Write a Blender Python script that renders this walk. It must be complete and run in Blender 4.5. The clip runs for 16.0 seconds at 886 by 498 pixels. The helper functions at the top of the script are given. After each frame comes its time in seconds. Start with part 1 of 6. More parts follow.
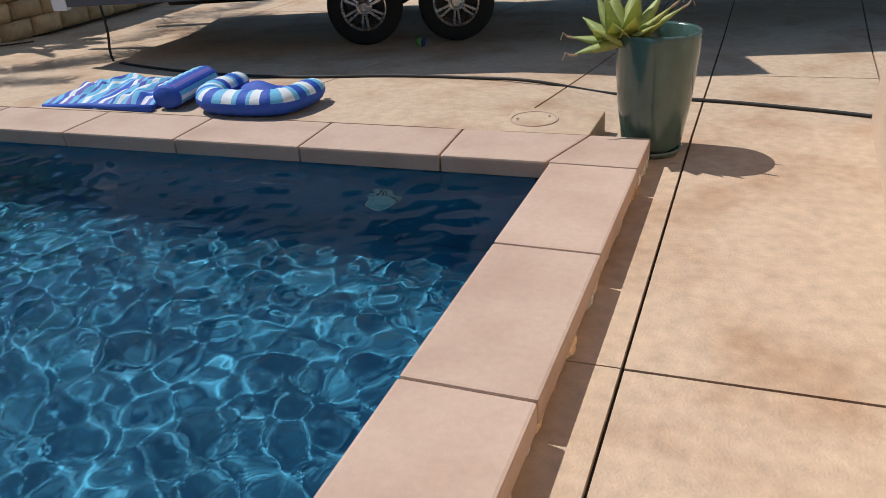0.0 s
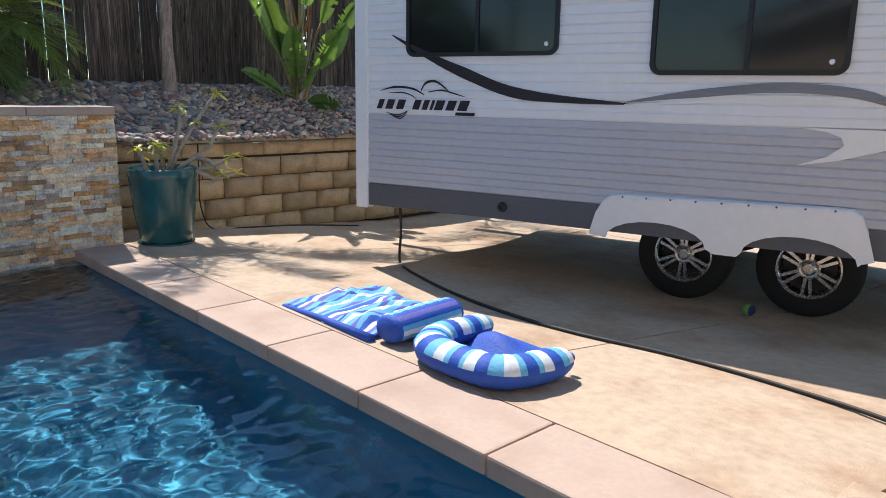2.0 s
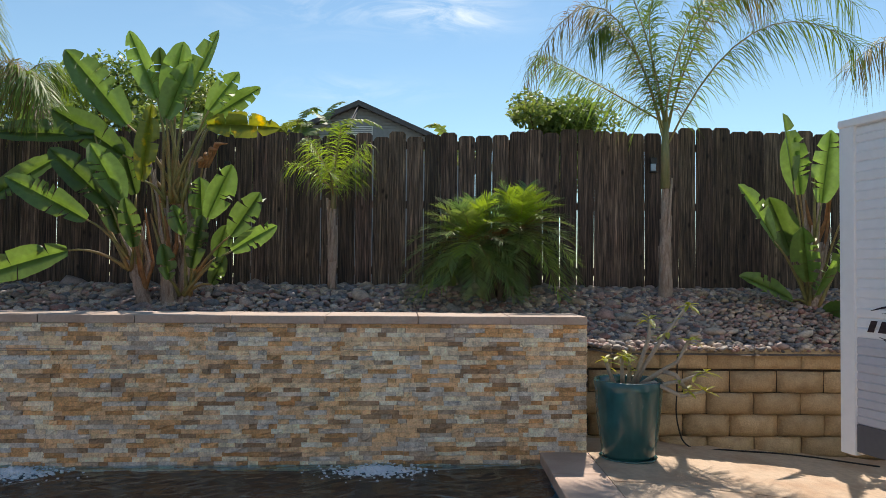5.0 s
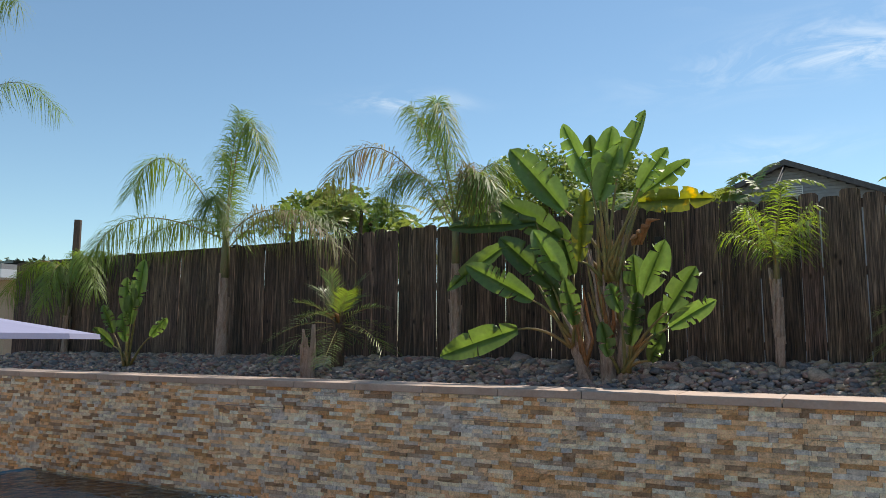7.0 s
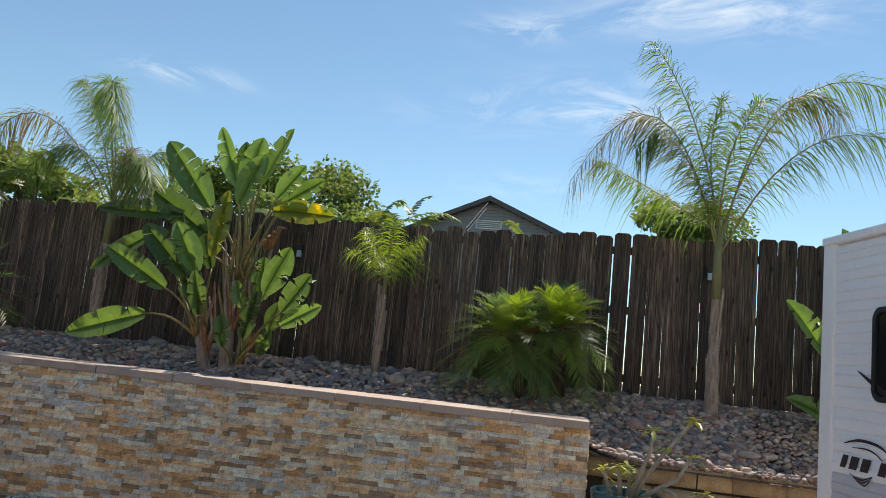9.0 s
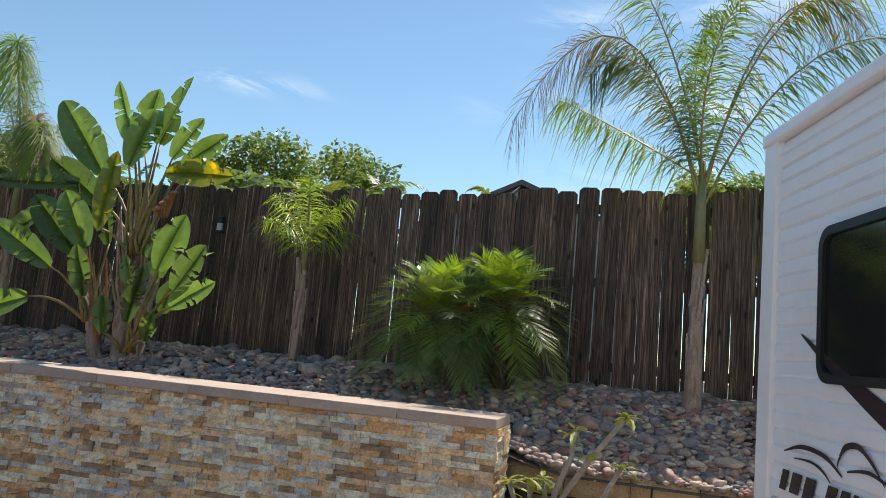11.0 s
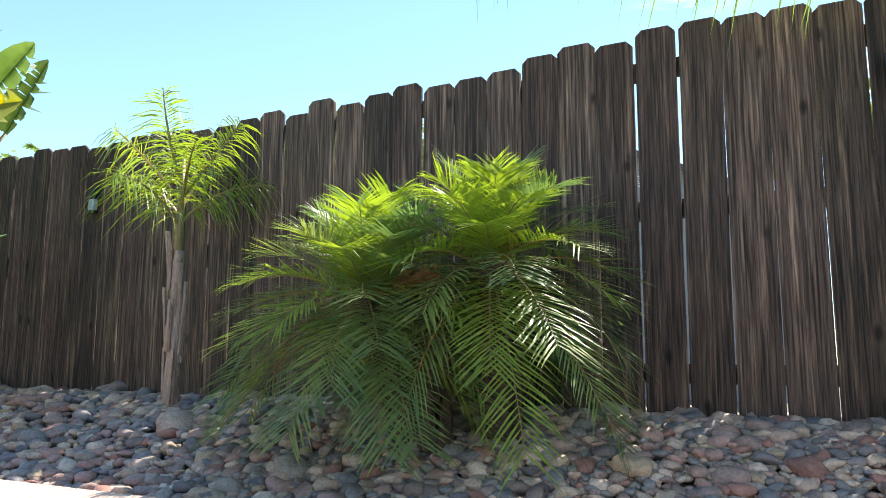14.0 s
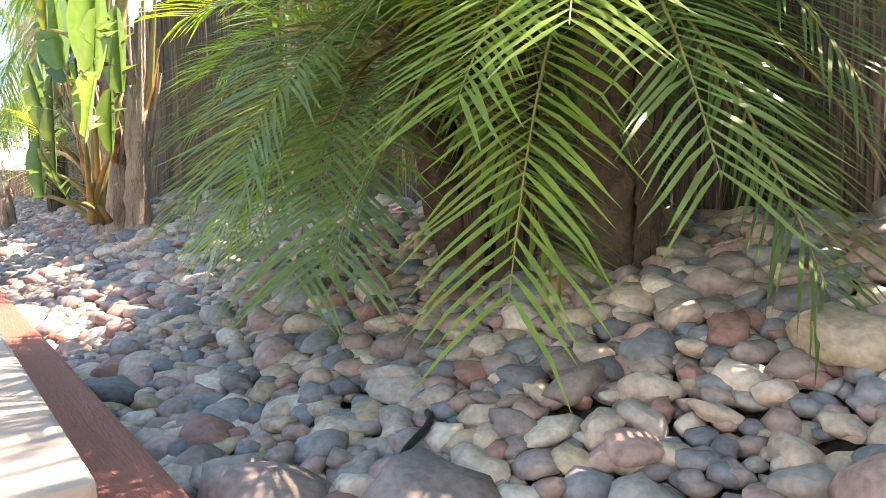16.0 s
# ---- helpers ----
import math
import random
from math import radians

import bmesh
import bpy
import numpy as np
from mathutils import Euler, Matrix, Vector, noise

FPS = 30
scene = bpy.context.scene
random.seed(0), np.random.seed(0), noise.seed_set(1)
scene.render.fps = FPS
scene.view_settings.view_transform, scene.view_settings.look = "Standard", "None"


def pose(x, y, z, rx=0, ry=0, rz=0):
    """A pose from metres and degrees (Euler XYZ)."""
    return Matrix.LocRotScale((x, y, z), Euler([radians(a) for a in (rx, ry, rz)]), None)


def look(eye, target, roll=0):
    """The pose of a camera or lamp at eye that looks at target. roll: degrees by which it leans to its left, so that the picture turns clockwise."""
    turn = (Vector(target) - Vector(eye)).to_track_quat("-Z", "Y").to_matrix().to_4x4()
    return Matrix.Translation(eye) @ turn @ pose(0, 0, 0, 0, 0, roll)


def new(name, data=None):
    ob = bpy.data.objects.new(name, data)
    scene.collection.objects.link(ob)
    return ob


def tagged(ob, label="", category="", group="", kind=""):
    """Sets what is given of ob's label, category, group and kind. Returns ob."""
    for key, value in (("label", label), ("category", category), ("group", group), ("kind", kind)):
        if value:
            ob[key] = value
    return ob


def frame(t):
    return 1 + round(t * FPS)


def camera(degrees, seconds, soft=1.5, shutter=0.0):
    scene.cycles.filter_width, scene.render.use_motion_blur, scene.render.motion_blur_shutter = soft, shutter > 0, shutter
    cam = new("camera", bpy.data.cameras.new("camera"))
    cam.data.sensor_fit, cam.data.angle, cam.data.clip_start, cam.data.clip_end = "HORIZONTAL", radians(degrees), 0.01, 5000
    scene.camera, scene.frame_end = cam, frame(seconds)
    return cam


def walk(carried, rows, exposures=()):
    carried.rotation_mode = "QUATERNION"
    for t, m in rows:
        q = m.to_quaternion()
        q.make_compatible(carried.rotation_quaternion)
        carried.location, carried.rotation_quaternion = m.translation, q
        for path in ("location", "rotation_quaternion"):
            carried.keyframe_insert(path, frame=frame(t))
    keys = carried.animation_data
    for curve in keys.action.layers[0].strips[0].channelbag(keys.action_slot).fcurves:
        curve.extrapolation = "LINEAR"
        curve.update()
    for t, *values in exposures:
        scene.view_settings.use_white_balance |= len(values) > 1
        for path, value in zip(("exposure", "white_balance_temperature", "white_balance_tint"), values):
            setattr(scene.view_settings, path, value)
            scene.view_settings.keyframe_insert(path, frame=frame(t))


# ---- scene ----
cam = camera(61.8, 16.0, soft=0.8)
PATH = [
    (0, (0.11, 0.738, 1.296), (-0.5, 2.404, 0.373), -3.8),
    (0.1, (0.098, 0.802, 1.302), (-0.491, 2.494, 0.413), -3.5),
    (0.5, (0.1, 1.031, 1.331), (-0.49, 2.797, 0.6), -1.6),
    (1, (0.145, 1.374, 1.367), (-0.604, 3.138, 0.793), -0.0),
    (1.5, (-0.026, 1.739, 1.332), (-1.138, 3.329, 0.846), 0.6),
    (2, (-0.138, 2.143, 1.32), (-1.566, 3.481, 0.906), 0.9),
    (2.5, (-0.153, 2.473, 1.35), (-1.807, 3.531, 0.965), 2.2),
    (3, (-0.237, 2.739, 1.305), (-2.06, 3.474, 0.933), 2.6),
    (3.2, (-0.238, 2.811, 1.326), (-2.109, 3.409, 0.948), 2.6),
    (5.3, (-0.181, 3.066, 1.564), (-2.175, 2.974, 1.687), 0.4),
    (5.5, (-0.209, 3.06, 1.562), (-2.194, 2.864, 1.715), 0.1),
    (6, (-0.166, 2.993, 1.588), (-2.082, 2.457, 1.792), 0.0),
    (6.5, (-0.187, 2.893, 1.595), (-1.981, 2.039, 1.822), 0.1),
    (7, (-0.215, 2.856, 1.583), (-1.921, 1.842, 1.83), 0.2),
    (7.5, (-0.096, 3.079, 1.574), (-1.862, 2.178, 1.843), 0.3),
    (8, (0.081, 3.61, 1.593), (-1.829, 3.107, 1.907), 2.4),
    (8.5, (0.062, 3.986, 1.595), (-1.873, 3.602, 1.924), 4.2),
    (9, (-0.032, 4.348, 1.584), (-1.968, 3.931, 1.868), 5.9),
    (9.5, (-0.266, 4.816, 1.533), (-2.197, 4.357, 1.773), 6.9),
    (9.7, (-0.413, 4.947, 1.545), (-2.347, 4.488, 1.764), 6.7),
    (11.8, (-2.683, 5.441, 1.608), (-4.515, 4.692, 1.892), 3.2),
    (12, (-2.881, 5.43, 1.641), (-4.697, 4.637, 1.91), 2.7),
    (12.5, (-3.461, 5.353, 1.636), (-5.23, 4.463, 1.915), 2.3),
    (13, (-4.029, 5.342, 1.652), (-5.757, 4.374, 1.933), 1.4),
    (13.5, (-4.568, 5.243, 1.672), (-6.302, 4.286, 1.943), 0.2),
    (14, (-5.134, 5.246, 1.641), (-6.891, 4.329, 1.913), 0.2),
    (14.5, (-5.69, 5.28, 1.624), (-7.447, 4.348, 1.834), 0.6),
    (15, (-6.148, 5.363, 1.596), (-7.794, 4.237, 1.747), 0.5),
    (15.5, (-6.588, 5.35, 1.545), (-8.0, 3.935, 1.573), -0.2),
    (16, (-6.862, 5.14, 1.462), (-7.943, 3.468, 1.284), -1.2),
]
EXPOSURES = [(0.0, -0.03, 6350, 11.0), (1.0, 0.29, 6370, 11.0), (2.0, 0.64, 6300, 11.0), (3.2, 0.92, 6350, 11.0), (5.3, 0.42, 7050, 13.0), (9.7, 0.44, 7050, 13.0), (11.8, 0.72, 6900, 12), (13.0, 0.95, 6850, 12), (14.0, 1.6, 6850, 13), (14.5, 2.2, 6850, 14), (15.0, 2.65, 6900, 16), (15.5, 2.8, 7300, 17), (16.0, 2.58, 8000, 18)]
walk(cam, [(t, look(eye, target, roll)) for t, eye, target, roll in PATH], EXPOSURES)

# ---- world, sun ----
SUN = Vector((-0.64, 0.15, 1.0)).normalized()
world = bpy.data.worlds.new("sky")
scene.world = world
world.use_nodes = True
wn, wl = world.node_tree.nodes, world.node_tree.links
wn.clear()
w_out = wn.new("ShaderNodeOutputWorld")
w_bg = wn.new("ShaderNodeBackground")
w_sky = wn.new("ShaderNodeTexSky")
w_sky.sky_type = "NISHITA"
w_sky.sun_disc = False
w_sky.sun_elevation = math.asin(SUN.z)
w_sky.sun_rotation = math.atan2(SUN.x, SUN.y)
w_sky.air_density, w_sky.dust_density, w_sky.ozone_density = 1.0, 0.05, 1.8
w_bg.inputs["Strength"].default_value = 0.115
# thin wisps of cloud, each about its own direction and torn by noise
w_tc = wn.new("ShaderNodeTexCoord")
w_map = wn.new("ShaderNodeMapping")
w_map.inputs["Scale"].default_value = (3.0, 3.0, 11.0)
w_map.inputs["Rotation"].default_value = (0.10, 0.05, 0.0)
w_n = wn.new("ShaderNodeTexNoise")
w_n.inputs["Scale"].default_value, w_n.inputs["Detail"].default_value = 2.4, 10.0
w_n.inputs["Roughness"].default_value, w_n.inputs["Distortion"].default_value = 0.62, 0.9
w_r = wn.new("ShaderNodeMapRange")
w_r.inputs["From Min"].default_value, w_r.inputs["From Max"].default_value = 0.44, 0.80
wl.new(w_tc.outputs["Generated"], w_map.inputs["Vector"])
wl.new(w_map.outputs["Vector"], w_n.inputs["Vector"])
wl.new(w_n.outputs["Fac"], w_r.inputs["Value"])


def wmath(op, a_, b_):
    nd = wn.new("ShaderNodeMath")
    nd.operation = op
    for i_, v_ in enumerate((a_, b_)):
        if isinstance(v_, float):
            nd.inputs[i_].default_value = v_
        else:
            wl.new(v_, nd.inputs[i_])
    return nd.outputs[0]


def wdot(vec):
    nd = wn.new("ShaderNodeVectorMath")
    nd.operation = "DOT_PRODUCT"
    wl.new(w_tc.outputs["Generated"], nd.inputs[0])
    nd.inputs[1].default_value = vec
    return nd.outputs["Value"]


w_cover = None
for way, wide, tall, rise, dens in (((-0.935, -0.075, 0.342), 0.17, 0.034, -0.10, 0.55), ((-0.945, 0.02, 0.325), 0.08, 0.020, 0.0, 0.85), ((-0.885, 0.12, 0.443), 0.17, 0.030, 0.04, 0.9),
                                    ((-0.79, -0.525, 0.313), 0.075, 0.013, -0.02, 1.0), ((-0.965, -0.10, 0.235), 0.10, 0.020, 0.0, 0.35), ((-0.9, -0.12, 0.426), 0.06, 0.018, -0.06, 0.75),
                                    ((-0.72, 0.62, 0.25), 0.12, 0.02, 0.0, 0.5), ((0.8, 0.3, 0.4), 0.3, 0.05, 0.1, 0.6), ((0.1, -0.9, 0.5), 0.3, 0.05, 0.1, 0.6)):
    mid = Vector(way).normalized()
    across = Vector((mid.y, -mid.x, 0)).normalized() * -1
    upward = across.cross(mid) * -1
    upward = upward if upward.z > 0 else -upward
    across, upward = across + upward * rise, upward - across * rise
    du = wmath("DIVIDE", wdot(across), wide)
    du = wmath("SUBTRACT", du, mid.dot(across) / wide)
    dv = wmath("DIVIDE", wdot(upward), tall)
    dv = wmath("SUBTRACT", dv, mid.dot(upward) / tall)
    r2 = wmath("ADD", wmath("MULTIPLY", du, du), wmath("MULTIPLY", dv, dv))
    fall = wmath("MULTIPLY", wmath("EXPONENT", wmath("MULTIPLY", r2, -1.25), 0.0), dens)
    fall = wmath("MULTIPLY", fall, wmath("GREATER_THAN", wdot(mid), 0.3))
    w_cover = fall if w_cover is None else wmath("ADD", w_cover, fall)
w_fac = wmath("MINIMUM", wmath("MULTIPLY", w_cover, w_r.outputs[0]), 0.8)
w_mix = wn.new("ShaderNodeMixRGB")
w_mix.inputs["Color2"].default_value = (9.5, 8.6, 8.8, 1)
wl.new(w_fac, w_mix.inputs["Fac"])
wl.new(w_sky.outputs["Color"], w_mix.inputs["Color1"])
w_tint = wn.new("ShaderNodeMixRGB")
w_tint.blend_type = "MULTIPLY"
w_tint.inputs["Fac"].default_value = 1.0
w_tint.inputs["Color2"].default_value = (0.77, 0.93, 0.93, 1)
wl.new(w_mix.outputs["Color"], w_tint.inputs["Color1"])
wl.new(w_tint.outputs["Color"], w_bg.inputs["Color"])
wl.new(w_bg.outputs["Background"], w_out.inputs["Surface"])
sun_data = bpy.data.lights.new("sun", "SUN")
sun_data.energy, sun_data.angle, sun_data.color = 4.0, radians(0.53), (1.0, 0.96, 0.9)
sun = new("sun", sun_data)
sun.matrix_world = look(SUN * 50, (0, 0, 0))

# ---- materials ----
def nodes_of(name):
    m = bpy.data.materials.new(name)
    m.use_nodes = True
    t = m.node_tree
    return m, t.nodes, t.links, t.nodes["Principled BSDF"]


def mat(name, base, rough=0.7, metal=0.0, var=0.18, scale=6.0, fine=60.0, bump=0.15, second=None, mixat=(0.45, 0.7), stretch=(1, 1, 1),
        piece=0.0, spec=0.5, coat=0.0, translucent=0.0, hue=0.0, bump_scale=None):
    """Painted or natural surface: colour varied at two scales, a second tone in patches, fine relief, and a shift from piece to piece."""
    m, n, l, b = nodes_of(name)
    tc = n.new("ShaderNodeTexCoord")
    mp = n.new("ShaderNodeMapping")
    mp.inputs["Scale"].default_value = stretch
    l.new(tc.outputs["Object"], mp.inputs["Vector"])
    src = mp.outputs["Vector"]
    big = n.new("ShaderNodeTexNoise")
    big.inputs["Scale"].default_value, big.inputs["Detail"].default_value = scale, 5.0
    small = n.new("ShaderNodeTexNoise")
    small.inputs["Scale"].default_value, small.inputs["Detail"].default_value = fine, 4.0
    info = n.new("ShaderNodeObjectInfo")
    if piece:
        sh = n.new("ShaderNodeVectorMath")
        sh.operation = "SCALE"
        comb = n.new("ShaderNodeCombineXYZ")
        l.new(info.outputs["Random"], comb.inputs[0])
        l.new(info.outputs["Random"], comb.inputs[1])
        l.new(comb.outputs[0], sh.inputs[0])
        sh.inputs["Scale"].default_value = 37.0
        add = n.new("ShaderNodeVectorMath")
        l.new(src, add.inputs[0])
        l.new(sh.outputs[0], add.inputs[1])
        src = add.outputs[0]
    l.new(src, big.inputs["Vector"])
    l.new(src, small.inputs["Vector"])
    ramp = n.new("ShaderNodeValToRGB")
    ramp.color_ramp.elements[0].position, ramp.color_ramp.elements[1].position = mixat
    l.new(big.outputs["Fac"], ramp.inputs["Fac"])
    mix = n.new("ShaderNodeMixRGB")
    mix.inputs["Color1"].default_value = (*base, 1)
    mix.inputs["Color2"].default_value = (*(second or [c * (1 - var) for c in base]), 1)
    l.new(ramp.outputs["Color"], mix.inputs["Fac"])
    hsv = n.new("ShaderNodeHueSaturation")
    l.new(mix.outputs["Color"], hsv.inputs["Color"])
    val = n.new("ShaderNodeMapRange")
    val.inputs["From Min"].default_value, val.inputs["From Max"].default_value = 0.25, 0.75
    val.inputs["To Min"].default_value, val.inputs["To Max"].default_value = 1 - var, 1 + var
    l.new(small.outputs["Fac"], val.inputs["Value"])
    if piece:
        pr = n.new("ShaderNodeMapRange")
        pr.inputs["To Min"].default_value, pr.inputs["To Max"].default_value = 1 - piece, 1 + piece
        l.new(info.outputs["Random"], pr.inputs["Value"])
        mul = n.new("ShaderNodeMath")
        mul.operation = "MULTIPLY"
        l.new(val.outputs[0], mul.inputs[0])
        l.new(pr.outputs[0], mul.inputs[1])
        l.new(mul.outputs[0], hsv.inputs["Value"])
        if hue:
            hr = n.new("ShaderNodeMapRange")
            hr.inputs["To Min"].default_value, hr.inputs["To Max"].default_value = 0.5 - hue, 0.5 + hue
            wn_ = n.new("ShaderNodeTexWhiteNoise")
            wn_.noise_dimensions = "1D"
            l.new(info.outputs["Random"], wn_.inputs["W"])
            l.new(wn_.outputs["Value"], hr.inputs["Value"])
            l.new(hr.outputs[0], hsv.inputs["Hue"])
    else:
        l.new(val.outputs[0], hsv.inputs["Value"])
    l.new(hsv.outputs["Color"], b.inputs["Base Color"])
    rr = n.new("ShaderNodeMapRange")
    rr.inputs["To Min"].default_value, rr.inputs["To Max"].default_value = max(rough - 0.12, 0.02), min(rough + 0.12, 1)
    l.new(small.outputs["Fac"], rr.inputs["Value"])
    l.new(rr.outputs[0], b.inputs["Roughness"])
    b.inputs["Metallic"].default_value = metal
    b.inputs["Specular IOR Level"].default_value = spec
    b.inputs["Coat Weight"].default_value = coat
    if bump:
        bp = n.new("ShaderNodeBump")
        bp.inputs["Strength"].default_value, bp.inputs["Distance"].default_value = bump, 0.02
        bn = small
        if bump_scale:
            bn = n.new("ShaderNodeTexNoise")
            bn.inputs["Scale"].default_value, bn.inputs["Detail"].default_value = bump_scale, 5.0
            l.new(src, bn.inputs["Vector"])
        l.new(bn.outputs["Fac"], bp.inputs["Height"])
        l.new(bp.outputs["Normal"], b.inputs["Normal"])
    if translucent:
        tr = n.new("ShaderNodeBsdfTranslucent")
        br = n.new("ShaderNodeHueSaturation")
        br.inputs["Value"].default_value, br.inputs["Saturation"].default_value, br.inputs["Hue"].default_value = 2.2, 1.15, 0.485
        l.new(hsv.outputs["Color"], br.inputs["Color"])
        l.new(br.outputs["Color"], tr.inputs["Color"])
        ms = n.new("ShaderNodeMixShader")
        ms.inputs["Fac"].default_value = translucent
        l.new(b.outputs[0], ms.inputs[1])
        l.new(tr.outputs[0], ms.inputs[2])
        l.new(ms.outputs[0], n["Material Output"].inputs["Surface"])
    return m


M = {}
M["concrete"] = mat("concrete", (0.54, 0.40, 0.28), 0.85, var=0.15, scale=2.0, fine=18, bump=0.3, second=(0.42, 0.27, 0.17), mixat=(0.47, 0.70), bump_scale=90)
M["joint"] = mat("joint", (0.06, 0.045, 0.035), 0.95, bump=0)
M["coping"] = mat("coping", (0.52, 0.375, 0.29), 0.8, var=0.07, scale=2.5, fine=40, bump=0.12, second=(0.44, 0.30, 0.225), piece=0.05, bump_scale=150)
M["plaster"] = mat("pool_plaster", (0.033, 0.225, 0.345), 0.7, var=0.2, scale=3, fine=30)
M["pool_tile"] = mat("pool_tile", (0.03, 0.04, 0.05), 0.35, var=0.4, scale=12, fine=60, piece=0.3)
M["stone"] = mat("ledger_stone", (0.42, 0.33, 0.25), 0.8, var=0.16, scale=8, fine=45, bump=0.5, second=(0.33, 0.30, 0.28), piece=0.35, hue=0.015)
M["cap"] = mat("wall_cap", (0.50, 0.385, 0.31), 0.85, var=0.1, scale=3, fine=40, bump=0.15, second=(0.40, 0.29, 0.22), piece=0.06)
M["block"] = mat("split_block", (0.50, 0.37, 0.22), 0.9, var=0.18, scale=9, fine=70, bump=0.6, second=(0.40, 0.28, 0.16), piece=0.15)
M["mortar"] = mat("dark_gap", (0.07, 0.055, 0.045), 0.95, bump=0)
M["fence"] = mat("weathered_wood", (0.098, 0.067, 0.050), 0.85, var=0.70, scale=1.3, fine=5.5, bump=1.0, second=(0.34, 0.232, 0.160), mixat=(0.49, 0.80), stretch=(24, 24, 1.0), piece=0.4, hue=0.012)
# dark knots in the boards
fm = M["fence"].node_tree
f_bsdf = fm.nodes["Principled BSDF"]
f_src = f_bsdf.inputs["Base Color"].links[0].from_socket
f_tc, f_map, f_vo, f_rp, f_mx = (fm.nodes.new("ShaderNode" + k) for k in ("TexCoord", "Mapping", "TexVoronoi", "ValToRGB", "MixRGB"))
f_info, f_add = fm.nodes.new("ShaderNodeObjectInfo"), fm.nodes.new("ShaderNodeVectorMath")
f_map.inputs["Scale"].default_value = (1.0, 6.5, 3.2)
f_vo.inputs["Scale"].default_value = 1.0
f_rp.color_ramp.elements[0].position, f_rp.color_ramp.elements[1].position = 0.05, 0.15
f_rp.color_ramp.elements[0].color = (0.12, 0.09, 0.08, 1)
f_mx.blend_type = "MULTIPLY"
f_mx.inputs["Fac"].default_value = 0.9
fm.links.new(f_tc.outputs["Object"], f_map.inputs["Vector"])
fm.links.new(f_map.outputs["Vector"], f_add.inputs[0])
f_sc = fm.nodes.new("ShaderNodeMath")
f_sc.operation = "MULTIPLY"
f_sc.inputs[1].default_value = 91.0
fm.links.new(f_info.outputs["Random"], f_sc.inputs[0])
fm.links.new(f_sc.outputs[0], f_add.inputs[1])
fm.links.new(f_add.outputs[0], f_vo.inputs["Vector"])
fm.links.new(f_vo.outputs["Distance"], f_rp.inputs["Fac"])
fm.links.new(f_src, f_mx.inputs["Color1"])
fm.links.new(f_rp.outputs["Color"], f_mx.inputs["Color2"])
f_gm, f_gn, f_gr, f_gx = (fm.nodes.new("ShaderNode" + k) for k in ("Mapping", "TexNoise", "MapRange", "MixRGB"))
f_gm.inputs["Scale"].default_value = (1.0, 95.0, 2.2)
f_gn.inputs["Scale"].default_value, f_gn.inputs["Detail"].default_value, f_gn.inputs["Distortion"].default_value = 1.0, 6.0, 0.6
f_gr.inputs["From Min"].default_value, f_gr.inputs["From Max"].default_value = 0.36, 0.56
f_gr.inputs["To Min"].default_value, f_gr.inputs["To Max"].default_value = 0.32, 1.15
f_ga = fm.nodes.new("ShaderNodeVectorMath")
fm.links.new(f_tc.outputs["Object"], f_gm.inputs["Vector"])
fm.links.new(f_gm.outputs["Vector"], f_ga.inputs[0])
fm.links.new(f_sc.outputs[0], f_ga.inputs[1])
fm.links.new(f_ga.outputs[0], f_gn.inputs["Vector"])
fm.links.new(f_gn.outputs["Fac"], f_gr.inputs["Value"])
f_gx.blend_type = "MULTIPLY"
f_gx.inputs["Fac"].default_value = 1.0
fm.links.new(f_mx.outputs["Color"], f_gx.inputs["Color1"])
fm.links.new(f_gr.outputs[0], f_gx.inputs["Color2"])
fm.links.new(f_gx.outputs["Color"], f_bsdf.inputs["Base Color"])
M["soil"] = mat("soil", (0.15, 0.12, 0.10), 0.95, var=0.3, scale=4, fine=50, bump=0.5)
M["white_paint"] = mat("white_gel_coat", (0.84, 0.84, 0.84), 0.35, var=0.03, scale=1.5, fine=20, bump=0.0)
M["silver"] = mat("grey_siding", (0.50, 0.51, 0.56), 0.4, var=0.05, scale=1.5, fine=20, bump=0.0)
M["siding"] = mat("white_siding", (0.80, 0.81, 0.83), 0.38, var=0.03, scale=1.5, fine=15, bump=0.0)
M["charcoal"] = mat("charcoal_skirt", (0.10, 0.105, 0.12), 0.5, var=0.1, scale=2, fine=30, bump=0.0)
M["black"] = mat("black_plastic", (0.012, 0.012, 0.013), 0.45, var=0.1, bump=0.0)
M["rubber"] = mat("tyre_rubber", (0.014, 0.014, 0.014), 0.75, var=0.2, bump=0.1)
M["red_timber"] = mat("red_timber", (0.36, 0.115, 0.075), 0.7, var=0.15, scale=4, fine=30, bump=0.4, stretch=(8, 1, 8))


# ---- builders ----
def mesh_from(bm, name, material=None, smooth=False):
    me = bpy.data.meshes.new(name)
    bm.to_mesh(me)
    bm.free()
    if material:
        for mm in (material if isinstance(material, (list, tuple)) else [material]):
            me.materials.append(mm)
    if smooth:
        me.polygons.foreach_set("use_smooth", [True] * len(me.polygons))
    return me


def part(name, bm, material, parent=None, label="", smooth=False, at=None):
    ob = new(name, mesh_from(bm, name, material, smooth) if isinstance(bm, bmesh.types.BMesh) else bm)
    if parent:
        ob.parent = parent
    if at is not None:
        ob.matrix_basis = at
    if label:
        tagged(ob, label)
    return ob


def thing(name, label, category, at=None, group="", kind=""):
    ob = new(name)
    ob.empty_display_size = 0.1
    if at is not None:
        ob.matrix_basis = at
    return tagged(ob, label, category, group, kind)


